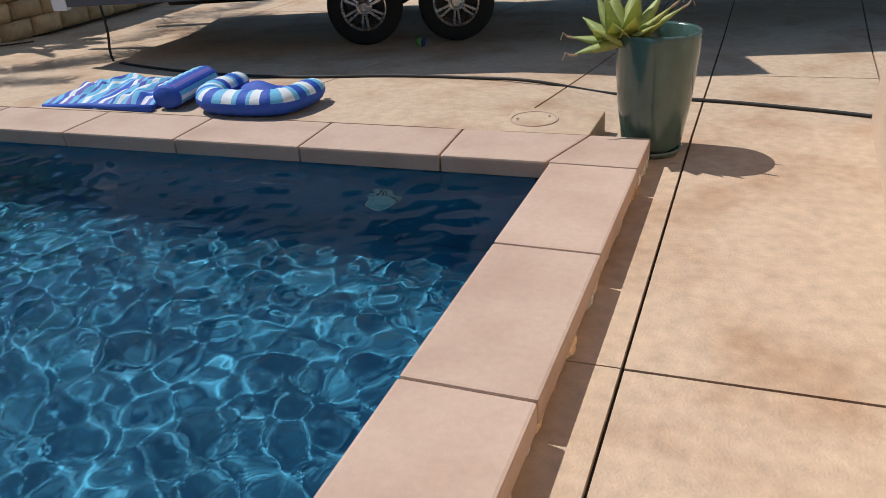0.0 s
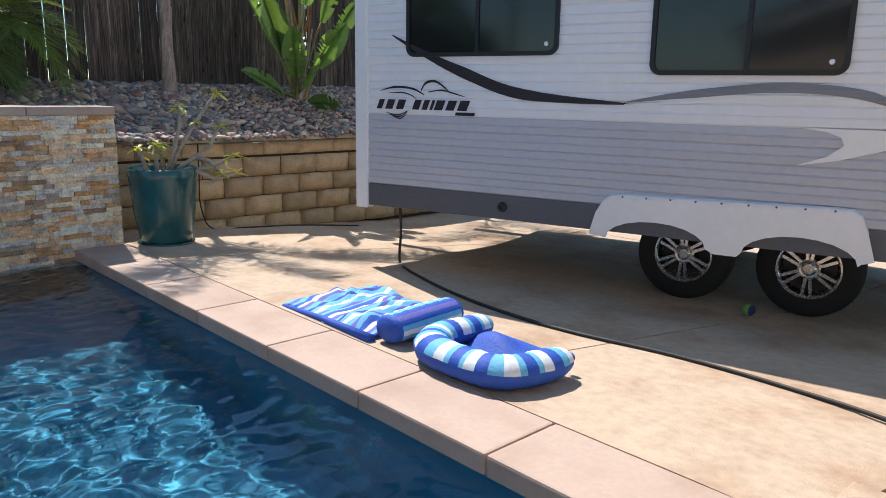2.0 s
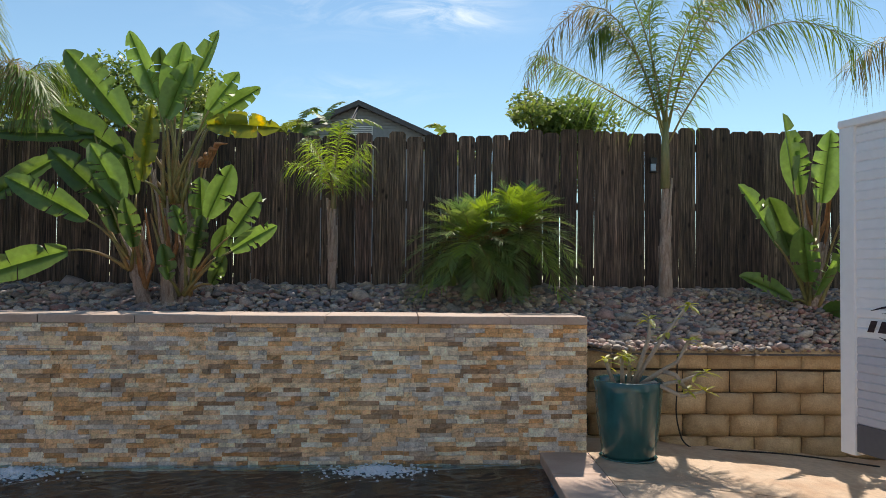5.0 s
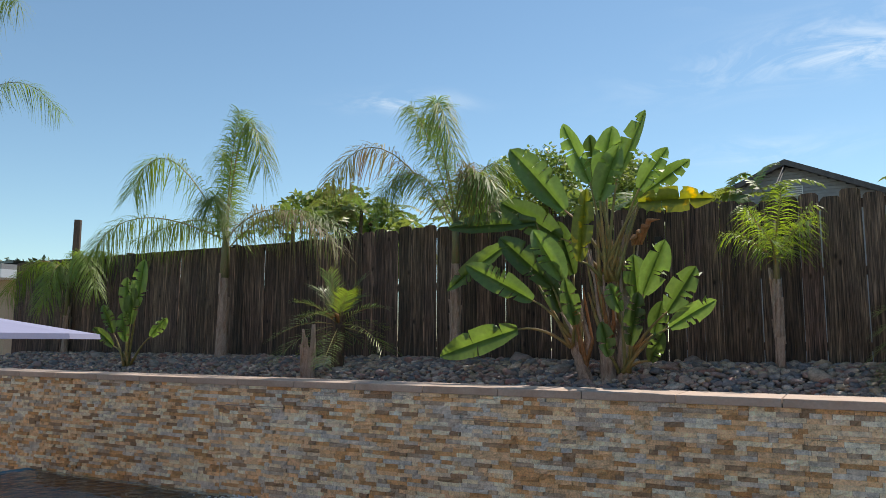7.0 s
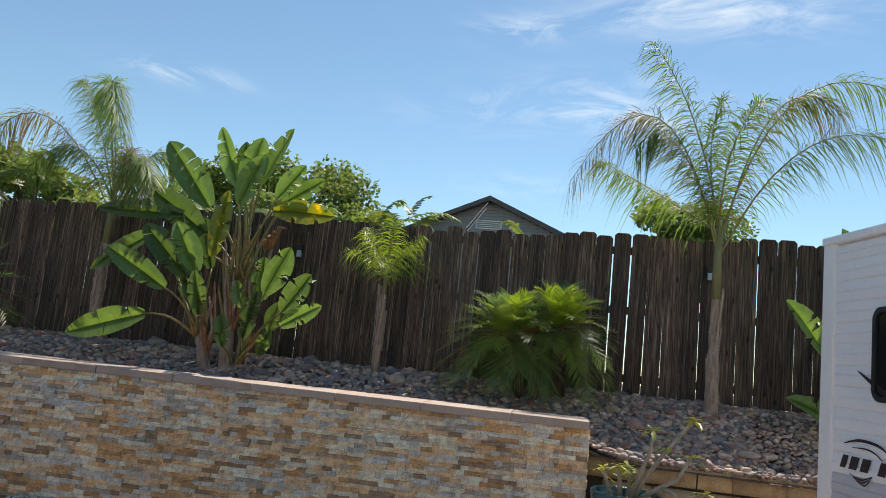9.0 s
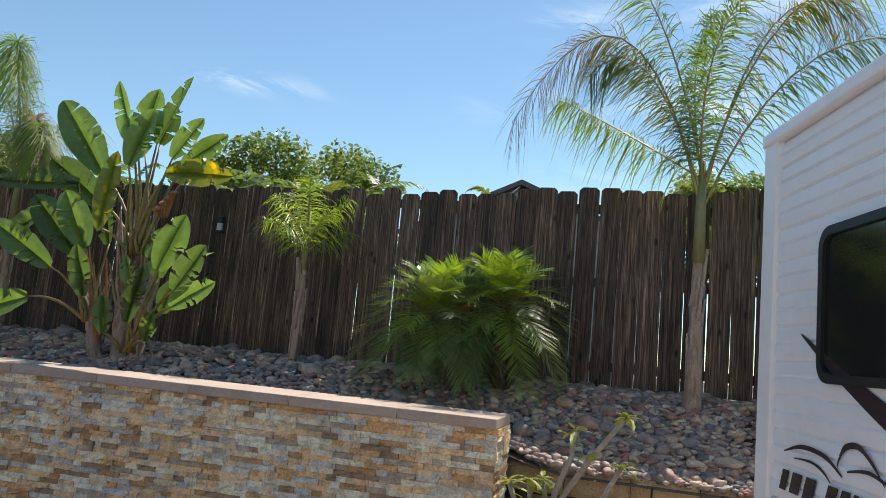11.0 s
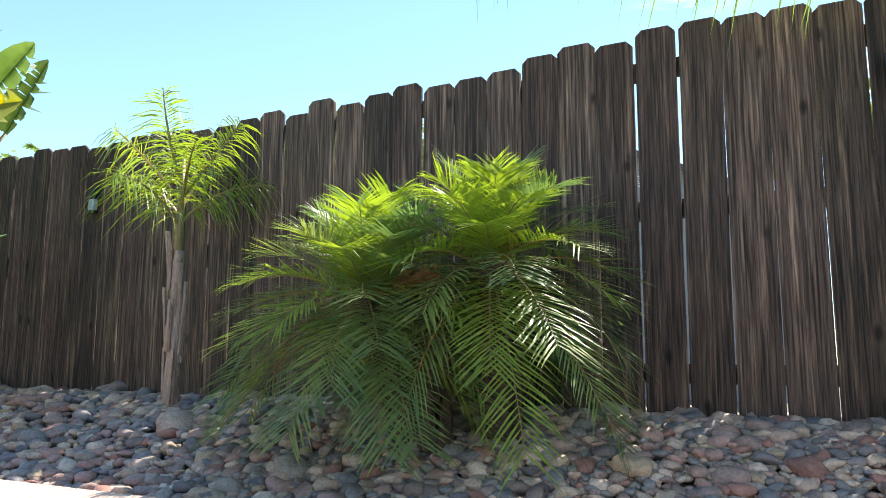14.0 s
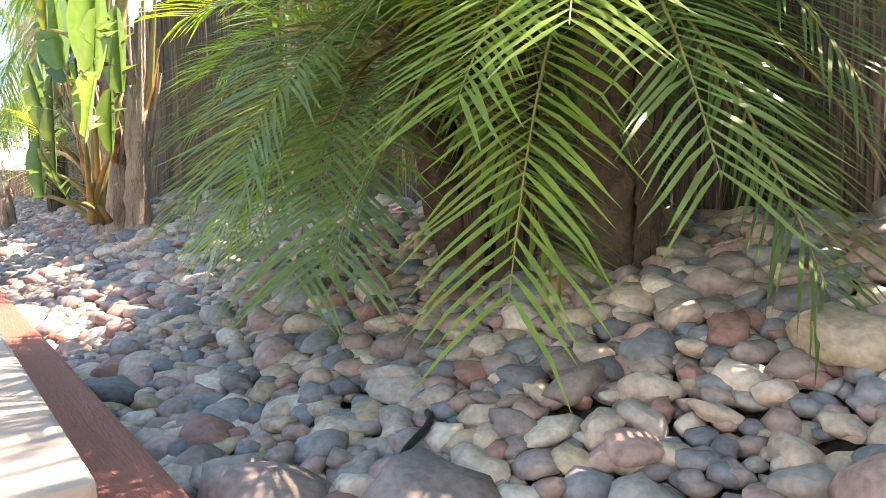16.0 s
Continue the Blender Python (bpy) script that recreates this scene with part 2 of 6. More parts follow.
def box(bm, x0, x1, y0, y1, z0, z1, bevel=0.0):
    r = bmesh.ops.create_cube(bm, size=1.0, matrix=Matrix.Translation(((x0 + x1) / 2, (y0 + y1) / 2, (z0 + z1) / 2)) @ Matrix.Diagonal((x1 - x0, y1 - y0, z1 - z0, 1)))
    if bevel:
        es = list({e for v in r["verts"] for e in v.link_edges})
        bmesh.ops.bevel(bm, geom=es, offset=bevel, segments=2, affect="EDGES", profile=0.6)
    return bm


def boxm(*a, bevel=0.0):
    return box(bmesh.new(), *a, bevel=bevel)


def prism(bm, pts, z0, z1, bevel=0.0):
    """A block over a plan outline, given counter-clockwise."""
    lo = [bm.verts.new((x, y, z0)) for x, y in pts]
    hi = [bm.verts.new((x, y, z1)) for x, y in pts]
    k = len(pts)
    faces = [bm.faces.new(lo[::-1]), bm.faces.new(hi)]
    for i in range(k):
        faces.append(bm.faces.new((lo[i], lo[(i + 1) % k], hi[(i + 1) % k], hi[i])))
    if bevel:
        es = [e for e in faces[1].edges] + [e for i in range(k) for e in lo[i].link_edges if e.other_vert(lo[i]) == hi[i]]
        bmesh.ops.bevel(bm, geom=list(set(es)), offset=bevel, segments=2, affect="EDGES", profile=0.6)
    return bm


def lathe(bm, prof, seg=32, m=Matrix.Identity(4)):
    rings = []
    for r, z in prof:
        rings.append([bm.verts.new(m @ Vector((r * math.cos(2 * math.pi * i / seg), r * math.sin(2 * math.pi * i / seg), z))) for i in range(seg)])
    for a, b in zip(rings, rings[1:]):
        for i in range(seg):
            bm.faces.new((a[i], a[(i + 1) % seg], b[(i + 1) % seg], b[i]))
    return bm


def tube(bm, pts, radii, seg=8, caps=True):
    pts = [Vector(p) for p in pts]
    if not isinstance(radii, (list, tuple)):
        radii = [radii] * len(pts)
    rings, side = [], None
    for i, p in enumerate(pts):
        d = (pts[min(i + 1, len(pts) - 1)] - pts[max(i - 1, 0)]).normalized()
        if side is None:
            side = d.orthogonal().normalized()
        side = (side - d * side.dot(d)).normalized()
        up = d.cross(side)
        rings.append([bm.verts.new(p + (side * math.cos(2 * math.pi * k / seg) + up * math.sin(2 * math.pi * k / seg)) * radii[i]) for k in range(seg)])
    for a, b in zip(rings, rings[1:]):
        for k in range(seg):
            bm.faces.new((a[k], a[(k + 1) % seg], b[(k + 1) % seg], b[k]))
    if caps:
        bm.faces.new(rings[0][::-1])
        bm.faces.new(rings[-1])
    return bm


def smooth01(a, b, v):
    t = min(max((v - a) / (b - a), 0.0), 1.0)
    return t * t * (3 - 2 * t)

# ---- the ground, the pool and the walls ----
WATER = -0.06
SKEW = radians(2.6)


def deck_z(x, y):
    """Height of the concrete: level with the coping behind the pool, a step lower beside it, falling towards the trailer."""
    high = max(0.03 - 0.075 * (y - 4.6), -0.2) if y > 4.6 else 0.03
    low = -0.10 - 0.035 * max(y - 4.8, 0.0)
    return high + (max(low, -0.2) - high) * smooth01(-0.95, -0.25, x)


def bank_z(x, y):
    """Height of the planting bed above the retaining walls."""
    d = -7.0 - x
    z = 0.95 + 0.38 * smooth01(-0.1, 1.5, d)
    low = 0.80 + 0.53 * smooth01(-0.2, 1.5, d)
    return z + (low - z) * smooth01(4.1, 4.75, y)


def out_x(y):
    return -0.086 - 0.0575 * (4.365 - y)


bm = boxm(-90, 60, -110, 60, -2.2, -2.1)
tagged(part("ground", bm, M["soil"]), "bare brown earth under the whole yard", "ground", kind="structure")
tagged(part("ground_back", boxm(-90, -8.95, -110, 60, -2.1, 0.42), M["soil"]), "raised earth of the neighbouring yards", "ground", kind="structure")
pool = thing("pool", "dark blue plastered swimming pool with a waterline of tiles", "pool", kind="structure")
bm = bmesh.new()
box(bm, -7.0, -0.6, -6.6, 4.2, -1.15, -1.05)
part("pool_floor", bm, M["plaster"], pool)
part("pool_side", boxm(-7.0, -0.6, 4.06, 4.3, -1.05, -0.06), M["plaster"], pool)
bm = bmesh.new()
prism(bm, [(out_x(4.1) - 0.30, 4.1), (out_x(4.1) - 0.06, 4.1), (out_x(-6.6) - 0.06, -6.6), (out_x(-6.6) - 0.30, -6.6)][::-1], -1.05, -0.05)
part("pool_side", bm, M["plaster"], pool)
part("pool_side", boxm(-7.0, -0.6, -6.8, -6.6, -1.05, -0.06), M["plaster"], pool)
water_m, n, l, b = nodes_of("water")
b.inputs["Base Color"].default_value = (0.70, 0.92, 1.0, 1)
b.inputs["Roughness"].default_value, b.inputs["IOR"].default_value, b.inputs["Transmission Weight"].default_value = 0.0, 1.33, 1.0
M["water"] = water_m
waves = []
wv_rng = random.Random(40)
for k in range(46):
    lam = wv_rng.choice((0.085, 0.10, 0.12, 0.15, 0.19, 0.26, 0.42)) * wv_rng.uniform(0.85, 1.2)
    a = wv_rng.gauss(0.9, 0.9)
    waves.append((2 * math.pi / lam * math.cos(a), 2 * math.pi / lam * math.sin(a), wv_rng.uniform(0, 6.28), 0.0022 * lam ** 0.92))
gx, gy = np.meshgrid(np.linspace(-7.3, -0.42, 330), np.linspace(-6.65, 4.15, 510), indexing="ij")
wx, wy = gx + 0.10 * np.sin(gy * 2.3 + 1.0) + 0.05 * np.sin(gy * 5.1), gy + 0.10 * np.sin(gx * 2.1) + 0.05 * np.sin(gx * 4.7 + 2.0)
gz = np.zeros_like(gx)
for kx, ky, ph, am in waves:
    gz += am * np.sin(kx * wx + ky * wy + ph)
me = bpy.data.meshes.new("water")
W_, H_ = gx.shape
idx = np.arange(W_ * H_).reshape(W_, H_)
quads = np.stack([idx[:-1, :-1], idx[1:, :-1], idx[1:, 1:], idx[:-1, 1:]], axis=-1).reshape(-1, 4)
me.from_pydata(np.stack([gx, gy, gz + WATER], axis=-1).reshape(-1, 3).tolist(), [], quads.tolist())
me.polygons.foreach_set("use_smooth", [True] * len(me.polygons))
me.materials.append(M["water"])
wob = new("water", me)
tagged(wob, "clear rippling blue pool water", "water", kind="structure")
wob.cycles.is_caustics_caster = True
sun_data.cycles.is_caustics_light = True
for o_ in pool.children:
    o_.cycles.is_caustics_receiver = True

coping = thing("coping", "sand-coloured cast coping stones round the pool edge", "coping", kind="structure")


def stone(name, pts, z0, z1, m, parent, bevel=0.012):
    return part(name, prism(bmesh.new(), pts, z0, z1, bevel), m, parent)


g = 0.004
xs = [-0.46, -1.06, -1.84, -2.62, -3.40, -4.22, -4.99, -5.79, -6.9]
for a, c in zip(xs, xs[1:]):
    if a == -0.46:
        stone("coping_stone", [(c + g, 3.965), (-0.530, 3.965), (-0.388, 4.37), (c + g, 4.37)], -0.055, 0.03, M["coping"], coping)
    else:
        stone("coping_stone", [(c + g, 3.965), (a - g, 3.965), (a - g, 4.37), (c + g, 4.37)], -0.055, 0.03, M["coping"], coping)
stone("coping_stone", [(-0.522, 3.965), (out_x(3.95), 3.955), (-0.085, 4.37), (-0.38, 4.37)], -0.055, 0.03, M["coping"], coping)
ys = [3.95, 3.106, 2.255, 1.40, 0.55, -0.34, -1.2, -2.1, -3.0, -3.9, -4.8, -5.7, -6.6]
for a, c in zip(ys, ys[1:]):
    stone("coping_stone", [(out_x(c) - 0.402, c + g + 0.01), (out_x(c), c + g), (out_x(a), a - g), (out_x(a) - 0.402, a - g + 0.01)], -0.055, 0.03, M["coping"], coping)
stone("raised_slab", [(-0.87, 4.375), (-0.39, 4.375), (-0.36, 4.79), (-0.87, 4.79)], -0.3, 0.028, M["concrete"], coping, 0.008)

# concrete slabs
slabs = thing("pavement", "tan sun-bleached concrete slabs with sawn joints and stains", "pavement", kind="structure")


def slab(x0, x1, x0b, x1b, y0, y1):
    b_ = bmesh.new()
    nx, ny = max(2, int((x1 - x0) / 0.35)), max(2, int((y1 - y0) / 0.35))
    top = [[None] * (ny + 1) for _ in range(nx + 1)]
    for j in range(ny + 1):
        t = j / ny
        y = y0 + (y1 - y0) * t
        xa, xb = x0 + (x0b - x0) * t, x1 + (x1b - x1) * t
        for i in range(nx + 1):
            x = xa + (xb - xa) * i / nx
            top[i][j] = b_.verts.new((x, y, deck_z(x, y)))
    for i in range(nx):
        for j in range(ny):
            b_.faces.new((top[i][j], top[i + 1][j], top[i + 1][j + 1], top[i][j + 1]))
    rim = [e for e in b_.edges if e.is_boundary]
    ext = bmesh.ops.extrude_edge_only(b_, edges=rim)
    for v in ext["geom"]:
        if isinstance(v, bmesh.types.BMVert):
            v.co.z -= 0.12
    bmesh.ops.recalc_face_normals(b_, faces=b_.faces)
    return part("slab", b_, M["concrete"], slabs, smooth=False)


def jx(x, y):
    if x == 0.09:
        return -0.025 + 0.06 * (y - 2.62)
    return x + 0.11 * (y - 4.4)


g = 0.006
for y0, y1 in ((4.3655, 9.0), (9.0, 14.0)):
    for xa, xb in ((-9.5, -5.6), (-5.6, -2.5), (-2.5, -0.84)):
        slab(jx(xa, y0) * 1 + g if xa > -9 else -7.2, jx(xb, y0) - g, jx(xa, y1) + g if xa > -9 else -7.2, jx(xb, y1) - g, y0 + g, y1 - g)
slab(jx(-0.84, 4.8) + g, jx(0.09, 4.8) - g, jx(-0.84, 9) + g, jx(0.09, 9) - g, 4.8, 9 - g)
slab(jx(-0.84, 9) + g, jx(0.09, 9) - g, jx(-0.84, 14) + g, jx(0.09, 14) - g, 9 + g, 14)
slab(-0.38, jx(0.09, 4.37) - g, -0.36, jx(0.09, 4.8) - g, 4.376, 4.796)
for y0, y1 in ((-6.6, -3.0), (-3.0, 0.0), (0.0, 2.62), (2.62, 4.37)):
    slab(out_x(y0) - 0.04, jx(0.09, y0) - g, out_x(y1) - 0.04, jx(0.09, y1) - g, y0 + g, y1)
for y0, y1 in ((-6.6, -3.0), (-3.0, 0.0), (0.0, 2.62), (2.62, 6.3), (6.3, 9.5), (9.5, 14.0)):
    for xa, xb in ((0.09, 1.05), (1.05, 3.5), (3.5, 8.0)):
        slab(jx(xa, y0) + g, jx(xb, y0) - g, jx(xa, y1) + g, jx(xb, y1) - g, y0 + g, y1 - g)
bm = bmesh.new()
prism(bm, [(-0.7, 4.5), (9, 4.5), (9, 14.2), (-8, 14.2), (-8, 4.5)], -0.34, -0.215)
prism(bm, [(out_x(-7), -7), (8, -7), (8, 4.5), (out_x(4.5), 4.5)], -0.34, -0.13)
tagged(part("sub_base", bm, M["joint"]), "dark packed base showing in the slab joints", "ground", kind="structure")

# stone-clad water wall, its cap, the block wall, the bed
wall = thing("wall_water", "low wall clad in split ledger stone beside the pool", "wall", pose(-6.46, 4.36, 0, 0, 0, math.degrees(SKEW)), kind="structure")
part("core", boxm(-0.49, -0.01, -14, -0.01, -1.7, 1.10), M["mortar"], wall)
for k in range(18):
    y1 = -0.77 * k + (0.11 if k == 0 else 0.11)
    part("cap_stone", boxm(-0.50, 0.035, y1 - 0.77 + 0.003 - (0.0), min(y1, 0.0) - 0.003, 1.10, 1.168, bevel=0.008), M["cap"], wall)
part("timber", boxm(-0.635, -0.505, -14, -0.03, 0.78, 1.065, bevel=0.012), M["red_timber"], wall, "red stained timber edging behind the wall cap")

bwall = thing("wall_block", "tan split-face concrete block retaining wall", "wall", kind="structure")
part("core", boxm(-7.3, -7.08, 4.2, 12, -0.3, 0.80), M["mortar"], bwall)


def block_mesh(w, h, d, bulge, rng):
    b_ = bmesh.new()
    nx, nz = 6, 4
    rows_ = []
    for i in range(nx + 1):
        col = []
        for j in range(nz + 1):
            u, v = i / nx * 2 - 1, j / nz * 2 - 1
            x = bulge * (1 - abs(u) ** 2.6) * (1 - 0.65 * abs(v) ** 3) + rng.uniform(-0.006, 0.006)
            col.append(b_.verts.new((x, u * w / 2, v * h / 2)))
        rows_.append(col)
    for i in range(nx):
        for j in range(nz):
            b_.faces.new((rows_[i][j], rows_[i + 1][j], rows_[i + 1][j + 1], rows_[i][j + 1]))
    ex_ = bmesh.ops.extrude_edge_only(b_, edges=[e for e in b_.edges if e.is_boundary])
    for v in ex_["geom"]:
        if isinstance(v, bmesh.types.BMVert):
            v.co.x = -d
    bmesh.ops.recalc_face_normals(b_, faces=b_.faces)
    return mesh_from(b_, "block", M["block"], True)


brng = random.Random(2)
round_blocks = [block_mesh(0.428, 0.192, 0.16, 0.085, brng) for _ in range(5)]
flat_blocks = [block_mesh(0.434, 0.180, 0.24, 0.008, brng) for _ in range(4)]
for r in range(5):
    for k in range(17):
        y = 4.50 + 0.44 * k + (0.22 if r % 2 else 0)
        if r < 4:
            part("block", round_blocks[brng.randrange(5)], None, bwall, at=pose(-7.045 - 0.008 * r, y, -0.06 + 0.20 * r))
        else:
            part("block", flat_blocks[brng.randrange(4)], None, bwall, at=pose(-7.04, y, 0.752))

bm = bmesh.new()
NX, NY = 24, 120
vs = [[bm.verts.new((-6.98 - 1.9 * i / NX, -10.5 + 25 * j / NY, 0)) for j in range(NY + 1)] for i in range(NX + 1)]
for row in vs:
    for v in row:
        if v.co.y < 4.3:
            v.co.x += math.tan(SKEW) * (4.36 - v.co.y)
        v.co.z = bank_z(v.co.x - (math.tan(SKEW) * (4.36 - v.co.y) if v.co.y < 4.3 else 0), v.co.y) - 0.025
for i in range(NX):
    for j in range(NY):
        bm.faces.new((vs[i][j], vs[i][j + 1], vs[i + 1][j + 1], vs[i + 1][j]))
tagged(part("bed_soil", bm, M["soil"]), "dark soil under the river stones of the planting bed", "ground", kind="structure")

fence = thing("fence", "tall dark weathered wooden board fence with dog-eared tops", "fence", kind="structure")


def fence_x(y):
    return -8.58 + math.tan(SKEW) * max(1.5 - y, 0.0)


rng = random.Random(5)


def board(w, h):
    b_ = bmesh.new()
    c = 0.03
    pts = [(-w / 2, 0), (w / 2, 0), (w / 2, h - c), (w / 2 - c, h), (-w / 2 + c, h), (-w / 2, h - c)]
    fr = [b_.verts.new((0.009, y, z)) for y, z in pts]
    bk = [b_.verts.new((-0.009, y, z)) for y, z in pts]
    b_.faces.new(fr)
    b_.faces.new(bk[::-1])
    for i in range(6):
        b_.faces.new((fr[i], bk[i], bk[(i + 1) % 6], fr[(i + 1) % 6]))
    return mesh_from(b_, "board", M["fence"])


kinds = [board(w, h) for w in (0.185, 0.188, 0.191) for h in (1.79, 1.81, 1.83)]
y = -10.937
while y < 12.5:
    drop = -0.10 if y < -3.55 else 0.0
    turn = math.degrees(SKEW) if y < 1.5 else 0.0
    part("board", kinds[rng.randrange(9)], None, fence, at=pose(fence_x(y) + rng.uniform(-0.005, 0.005), y, 1.315 + drop + 0.025 * max(min(y - 4.0, 2.0), -1.5) + rng.uniform(-0.012, 0.012), rng.uniform(-0.35, 0.35), 0, turn + rng.uniform(-1.5, 1.5)))
    y += 0.194
for y0, y1 in ((-11.0, 1.5), (1.5, 12.5)):
    for z in (1.50, 2.25, 2.93):
        bm = bmesh.new()
        x0, x1 = fence_x(y0), fence_x(y1)
        prism(bm, [(x0 - 0.055, y0), (x0 - 0.012, y0), (x1 - 0.012, y1), (x1 - 0.055, y1)], z, z + 0.085)
        part("rail", bm, M["fence"], fence)
for y in np.arange(-10.5, 12.5, 2.4):
    part("post", boxm(fence_x(y) - 0.15, fence_x(y) - 0.058, y - 0.045, y + 0.045, 0.4, 3.05), M["fence"], fence)

# ---- the travel trailer ----
TA = 15.6
M["glass"] = mat("tinted_glass", (0.012, 0.014, 0.015), 0.03, var=0.02, bump=0.0, spec=0.5)
M["alloy"] = mat("alloy", (0.62, 0.61, 0.60), 0.28, metal=1.0, var=0.05, bump=0.0)
M["maroon"] = mat("dark_decal", (0.028, 0.016, 0.024), 0.35, var=0.5, scale=3, fine=25, stretch=(0.4, 1, 22), bump=0.0)
M["grey_decal"] = mat("grey_decal", (0.22, 0.23, 0.26), 0.35, var=0.2, scale=3, fine=25, stretch=(0.4, 1, 22), bump=0.0)
M["amber"] = mat("amber_lens", (0.75, 0.18, 0.01), 0.2, var=0.05, bump=0.0, coat=0.5)
M["door_white"] = mat("door_white", (0.74, 0.75, 0.73), 0.4, var=0.03, bump=0.0)
trailer = thing("travel_trailer", "white and grey travel trailer with a slide-out parked on the slabs", "trailer", pose(-4.98, 5.73, 0, 0, 0, TA))


def siding(u0, u1, z0, z1, v, step, m, name, parent, label=""):
    """Corrugated sheet: shallow laps that run along the trailer."""
    b_ = bmesh.new()
    prof, z = [], z0
    while z < z1 - 1e-4:
        h = min(step, z1 - z)
        for f, d in ((0.0, 0.0), (0.08, -0.009), (0.45, -0.011), (0.52, -0.004), (0.60, -0.009), (0.94, -0.006)):
            prof.append((v + d, z + f * h))
        z += h
    prof.append((v, z1))
    a = [b_.verts.new((u0, q, w)) for q, w in prof]
    c = [b_.verts.new((u1, q, w)) for q, w in prof]
    for i in range(len(prof) - 1):
        b_.faces.new((a[i], c[i], c[i + 1], a[i + 1]))
    return part(name, b_, m, parent, label)


def rrect(w, h, r, k=6):
    pts = []
    for cx, cz, a0 in ((w / 2 - r, h / 2 - r, 0), (-w / 2 + r, h / 2 - r, 90), (-w / 2 + r, -h / 2 + r, 180), (w / 2 - r, -h / 2 + r, 270)):
        for i in range(k + 1):
            a = radians(a0 + 90 * i / k)
            pts.append((cx + r * math.cos(a), cz + r * math.sin(a)))
    return pts


def rv_window(u0, u1, z0, z1, v, mull):
    w, h = u1 - u0, z1 - z0
    o = (u0 + u1) / 2, (z0 + z1) / 2
    win = thing("window", "", "")
    win.parent = trailer
    win.matrix_basis = pose(o[0], v, o[1])
    out, inn = rrect(w, h, 0.07), rrect(w - 0.06, h - 0.06, 0.045)
    b_ = bmesh.new()
    rings = [[b_.verts.new((x, y, z)) for x, z in pts] for pts, y in ((out, 0.0), (out, -0.018), (inn, -0.018), (inn, -0.004))]
    k = len(out)
    for r0, r1 in zip(rings, rings[1:]):
        for i in range(k):
            b_.faces.new((r0[i], r0[(i + 1) % k], r1[(i + 1) % k], r1[i]))
    part("window_frame", b_, M["black"], win)
    b_ = bmesh.new()
    b_.faces.new([b_.verts.new((x, -0.006, z)) for x, z in inn][::-1])
    part("pane", b_, M["glass"], win)
    if mull is not None:
        part("mullion", boxm(mull - o[0] - 0.014, mull - o[0] + 0.014, -0.016, -0.0065, -h / 2 + 0.03, h / 2 - 0.03), M["black"], win)
    b_ = bmesh.new()
    lathe(b_, [(0.001, 0.004), (0.013, 0.004), (0.016, 0.0)], 12, pose(w / 2 - 0.09, -0.0075, -h / 2 + 0.075, 90))
    part("sticker", b_, M["white_paint"], win)
    return win


def ribbon(pts, widths, v, m, name, parent, label="", k=24):
    """A flat decal that follows a curve on the side."""
    b_ = bmesh.new()
    P = [Vector((u, 0, z)) for u, z in pts]
    n_ = len(P) - 1
    up, lo = [], []
    for i in range(k + 1):
        t = i / k * n_
        j = min(int(t), n_ - 1)
        f = t - j
        p0, p1, p2, p3 = P[max(j - 1, 0)], P[j], P[j + 1], P[min(j + 2, n_)]
        c = 0.5 * ((2 * p1) + (p2 - p0) * f + (2 * p0 - 5 * p1 + 4 * p2 - p3) * f * f + (3 * p1 - p0 - 3 * p2 + p3) * f ** 3)
        wd = widths[j] + (widths[j + 1] - widths[j]) * f
        up.append(b_.verts.new((c.x, v, c.z + wd / 2)))
        lo.append(b_.verts.new((c.x, v, c.z - wd / 2)))
    for i in range(k):
        b_.faces.new((lo[i], lo[i + 1], up[i + 1], up[i]))
    return part(name, b_, m, parent, label)


def plate(pts, v, d, m, name, parent, label=""):
    """A flat piece with the outline pts (along, up), d thick."""
    b_ = bmesh.new()
    fr = [b_.verts.new((u, v - d, z)) for u, z in pts]
    bk = [b_.verts.new((u, v, z)) for u, z in pts]
    b_.faces.new(fr)
    k = len(pts)
    for i in range(k):
        b_.faces.new((fr[i], bk[i], bk[(i + 1) % k], fr[(i + 1) % k]))
    bmesh.ops.recalc_face_normals(b_, faces=b_.faces)
    return part(name, b_, m, parent, label)


# slide-out
slide = part("slide_out", boxm(0.01, 3.92, 0.012, 0.80, 0.44, 2.50), M["siding"], trailer)
siding(0.02, 3.9, 1.15, 2.49, 0.008, 0.124, M["siding"], "upper_siding", slide)
siding(0.02, 3.9, 0.60, 1.15, 0.008, 0.110, M["silver"], "lower_siding", slide, "grey corrugated lower siding")
part("skirt", boxm(0.02, 3.9, -0.004, 0.011, 0.425, 0.60), M["charcoal"], slide)
part("corner_trim", boxm(-0.012, 0.105, -0.018, 0.06, 0.40, 2.53, bevel=0.006), M["white_paint"], slide)
part("corner_trim", boxm(3.83, 3.985, -0.018, 0.03, 0.40, 2.53, bevel=0.006), M["white_paint"], slide)
part("roof_edge", boxm(-0.015, 3.985, -0.03, 0.80, 2.50, 2.55, bevel=0.01), M["white_paint"], slide)
rv_window(0.47, 1.69, 1.575, 2.09, 0.0, 1.07)
rv_window(2.31, 3.42, 1.445, 2.09, 0.0, 2.88)
ribbon([(0.33, 1.74), (0.62, 1.60), (0.98, 1.455), (1.44, 1.315), (2.22, 1.262)], [0.005, 0.05, 0.085, 0.075, 0.004], -0.0065, M["maroon"], "swoosh", slide, "dark maroon streaked swoosh decal")
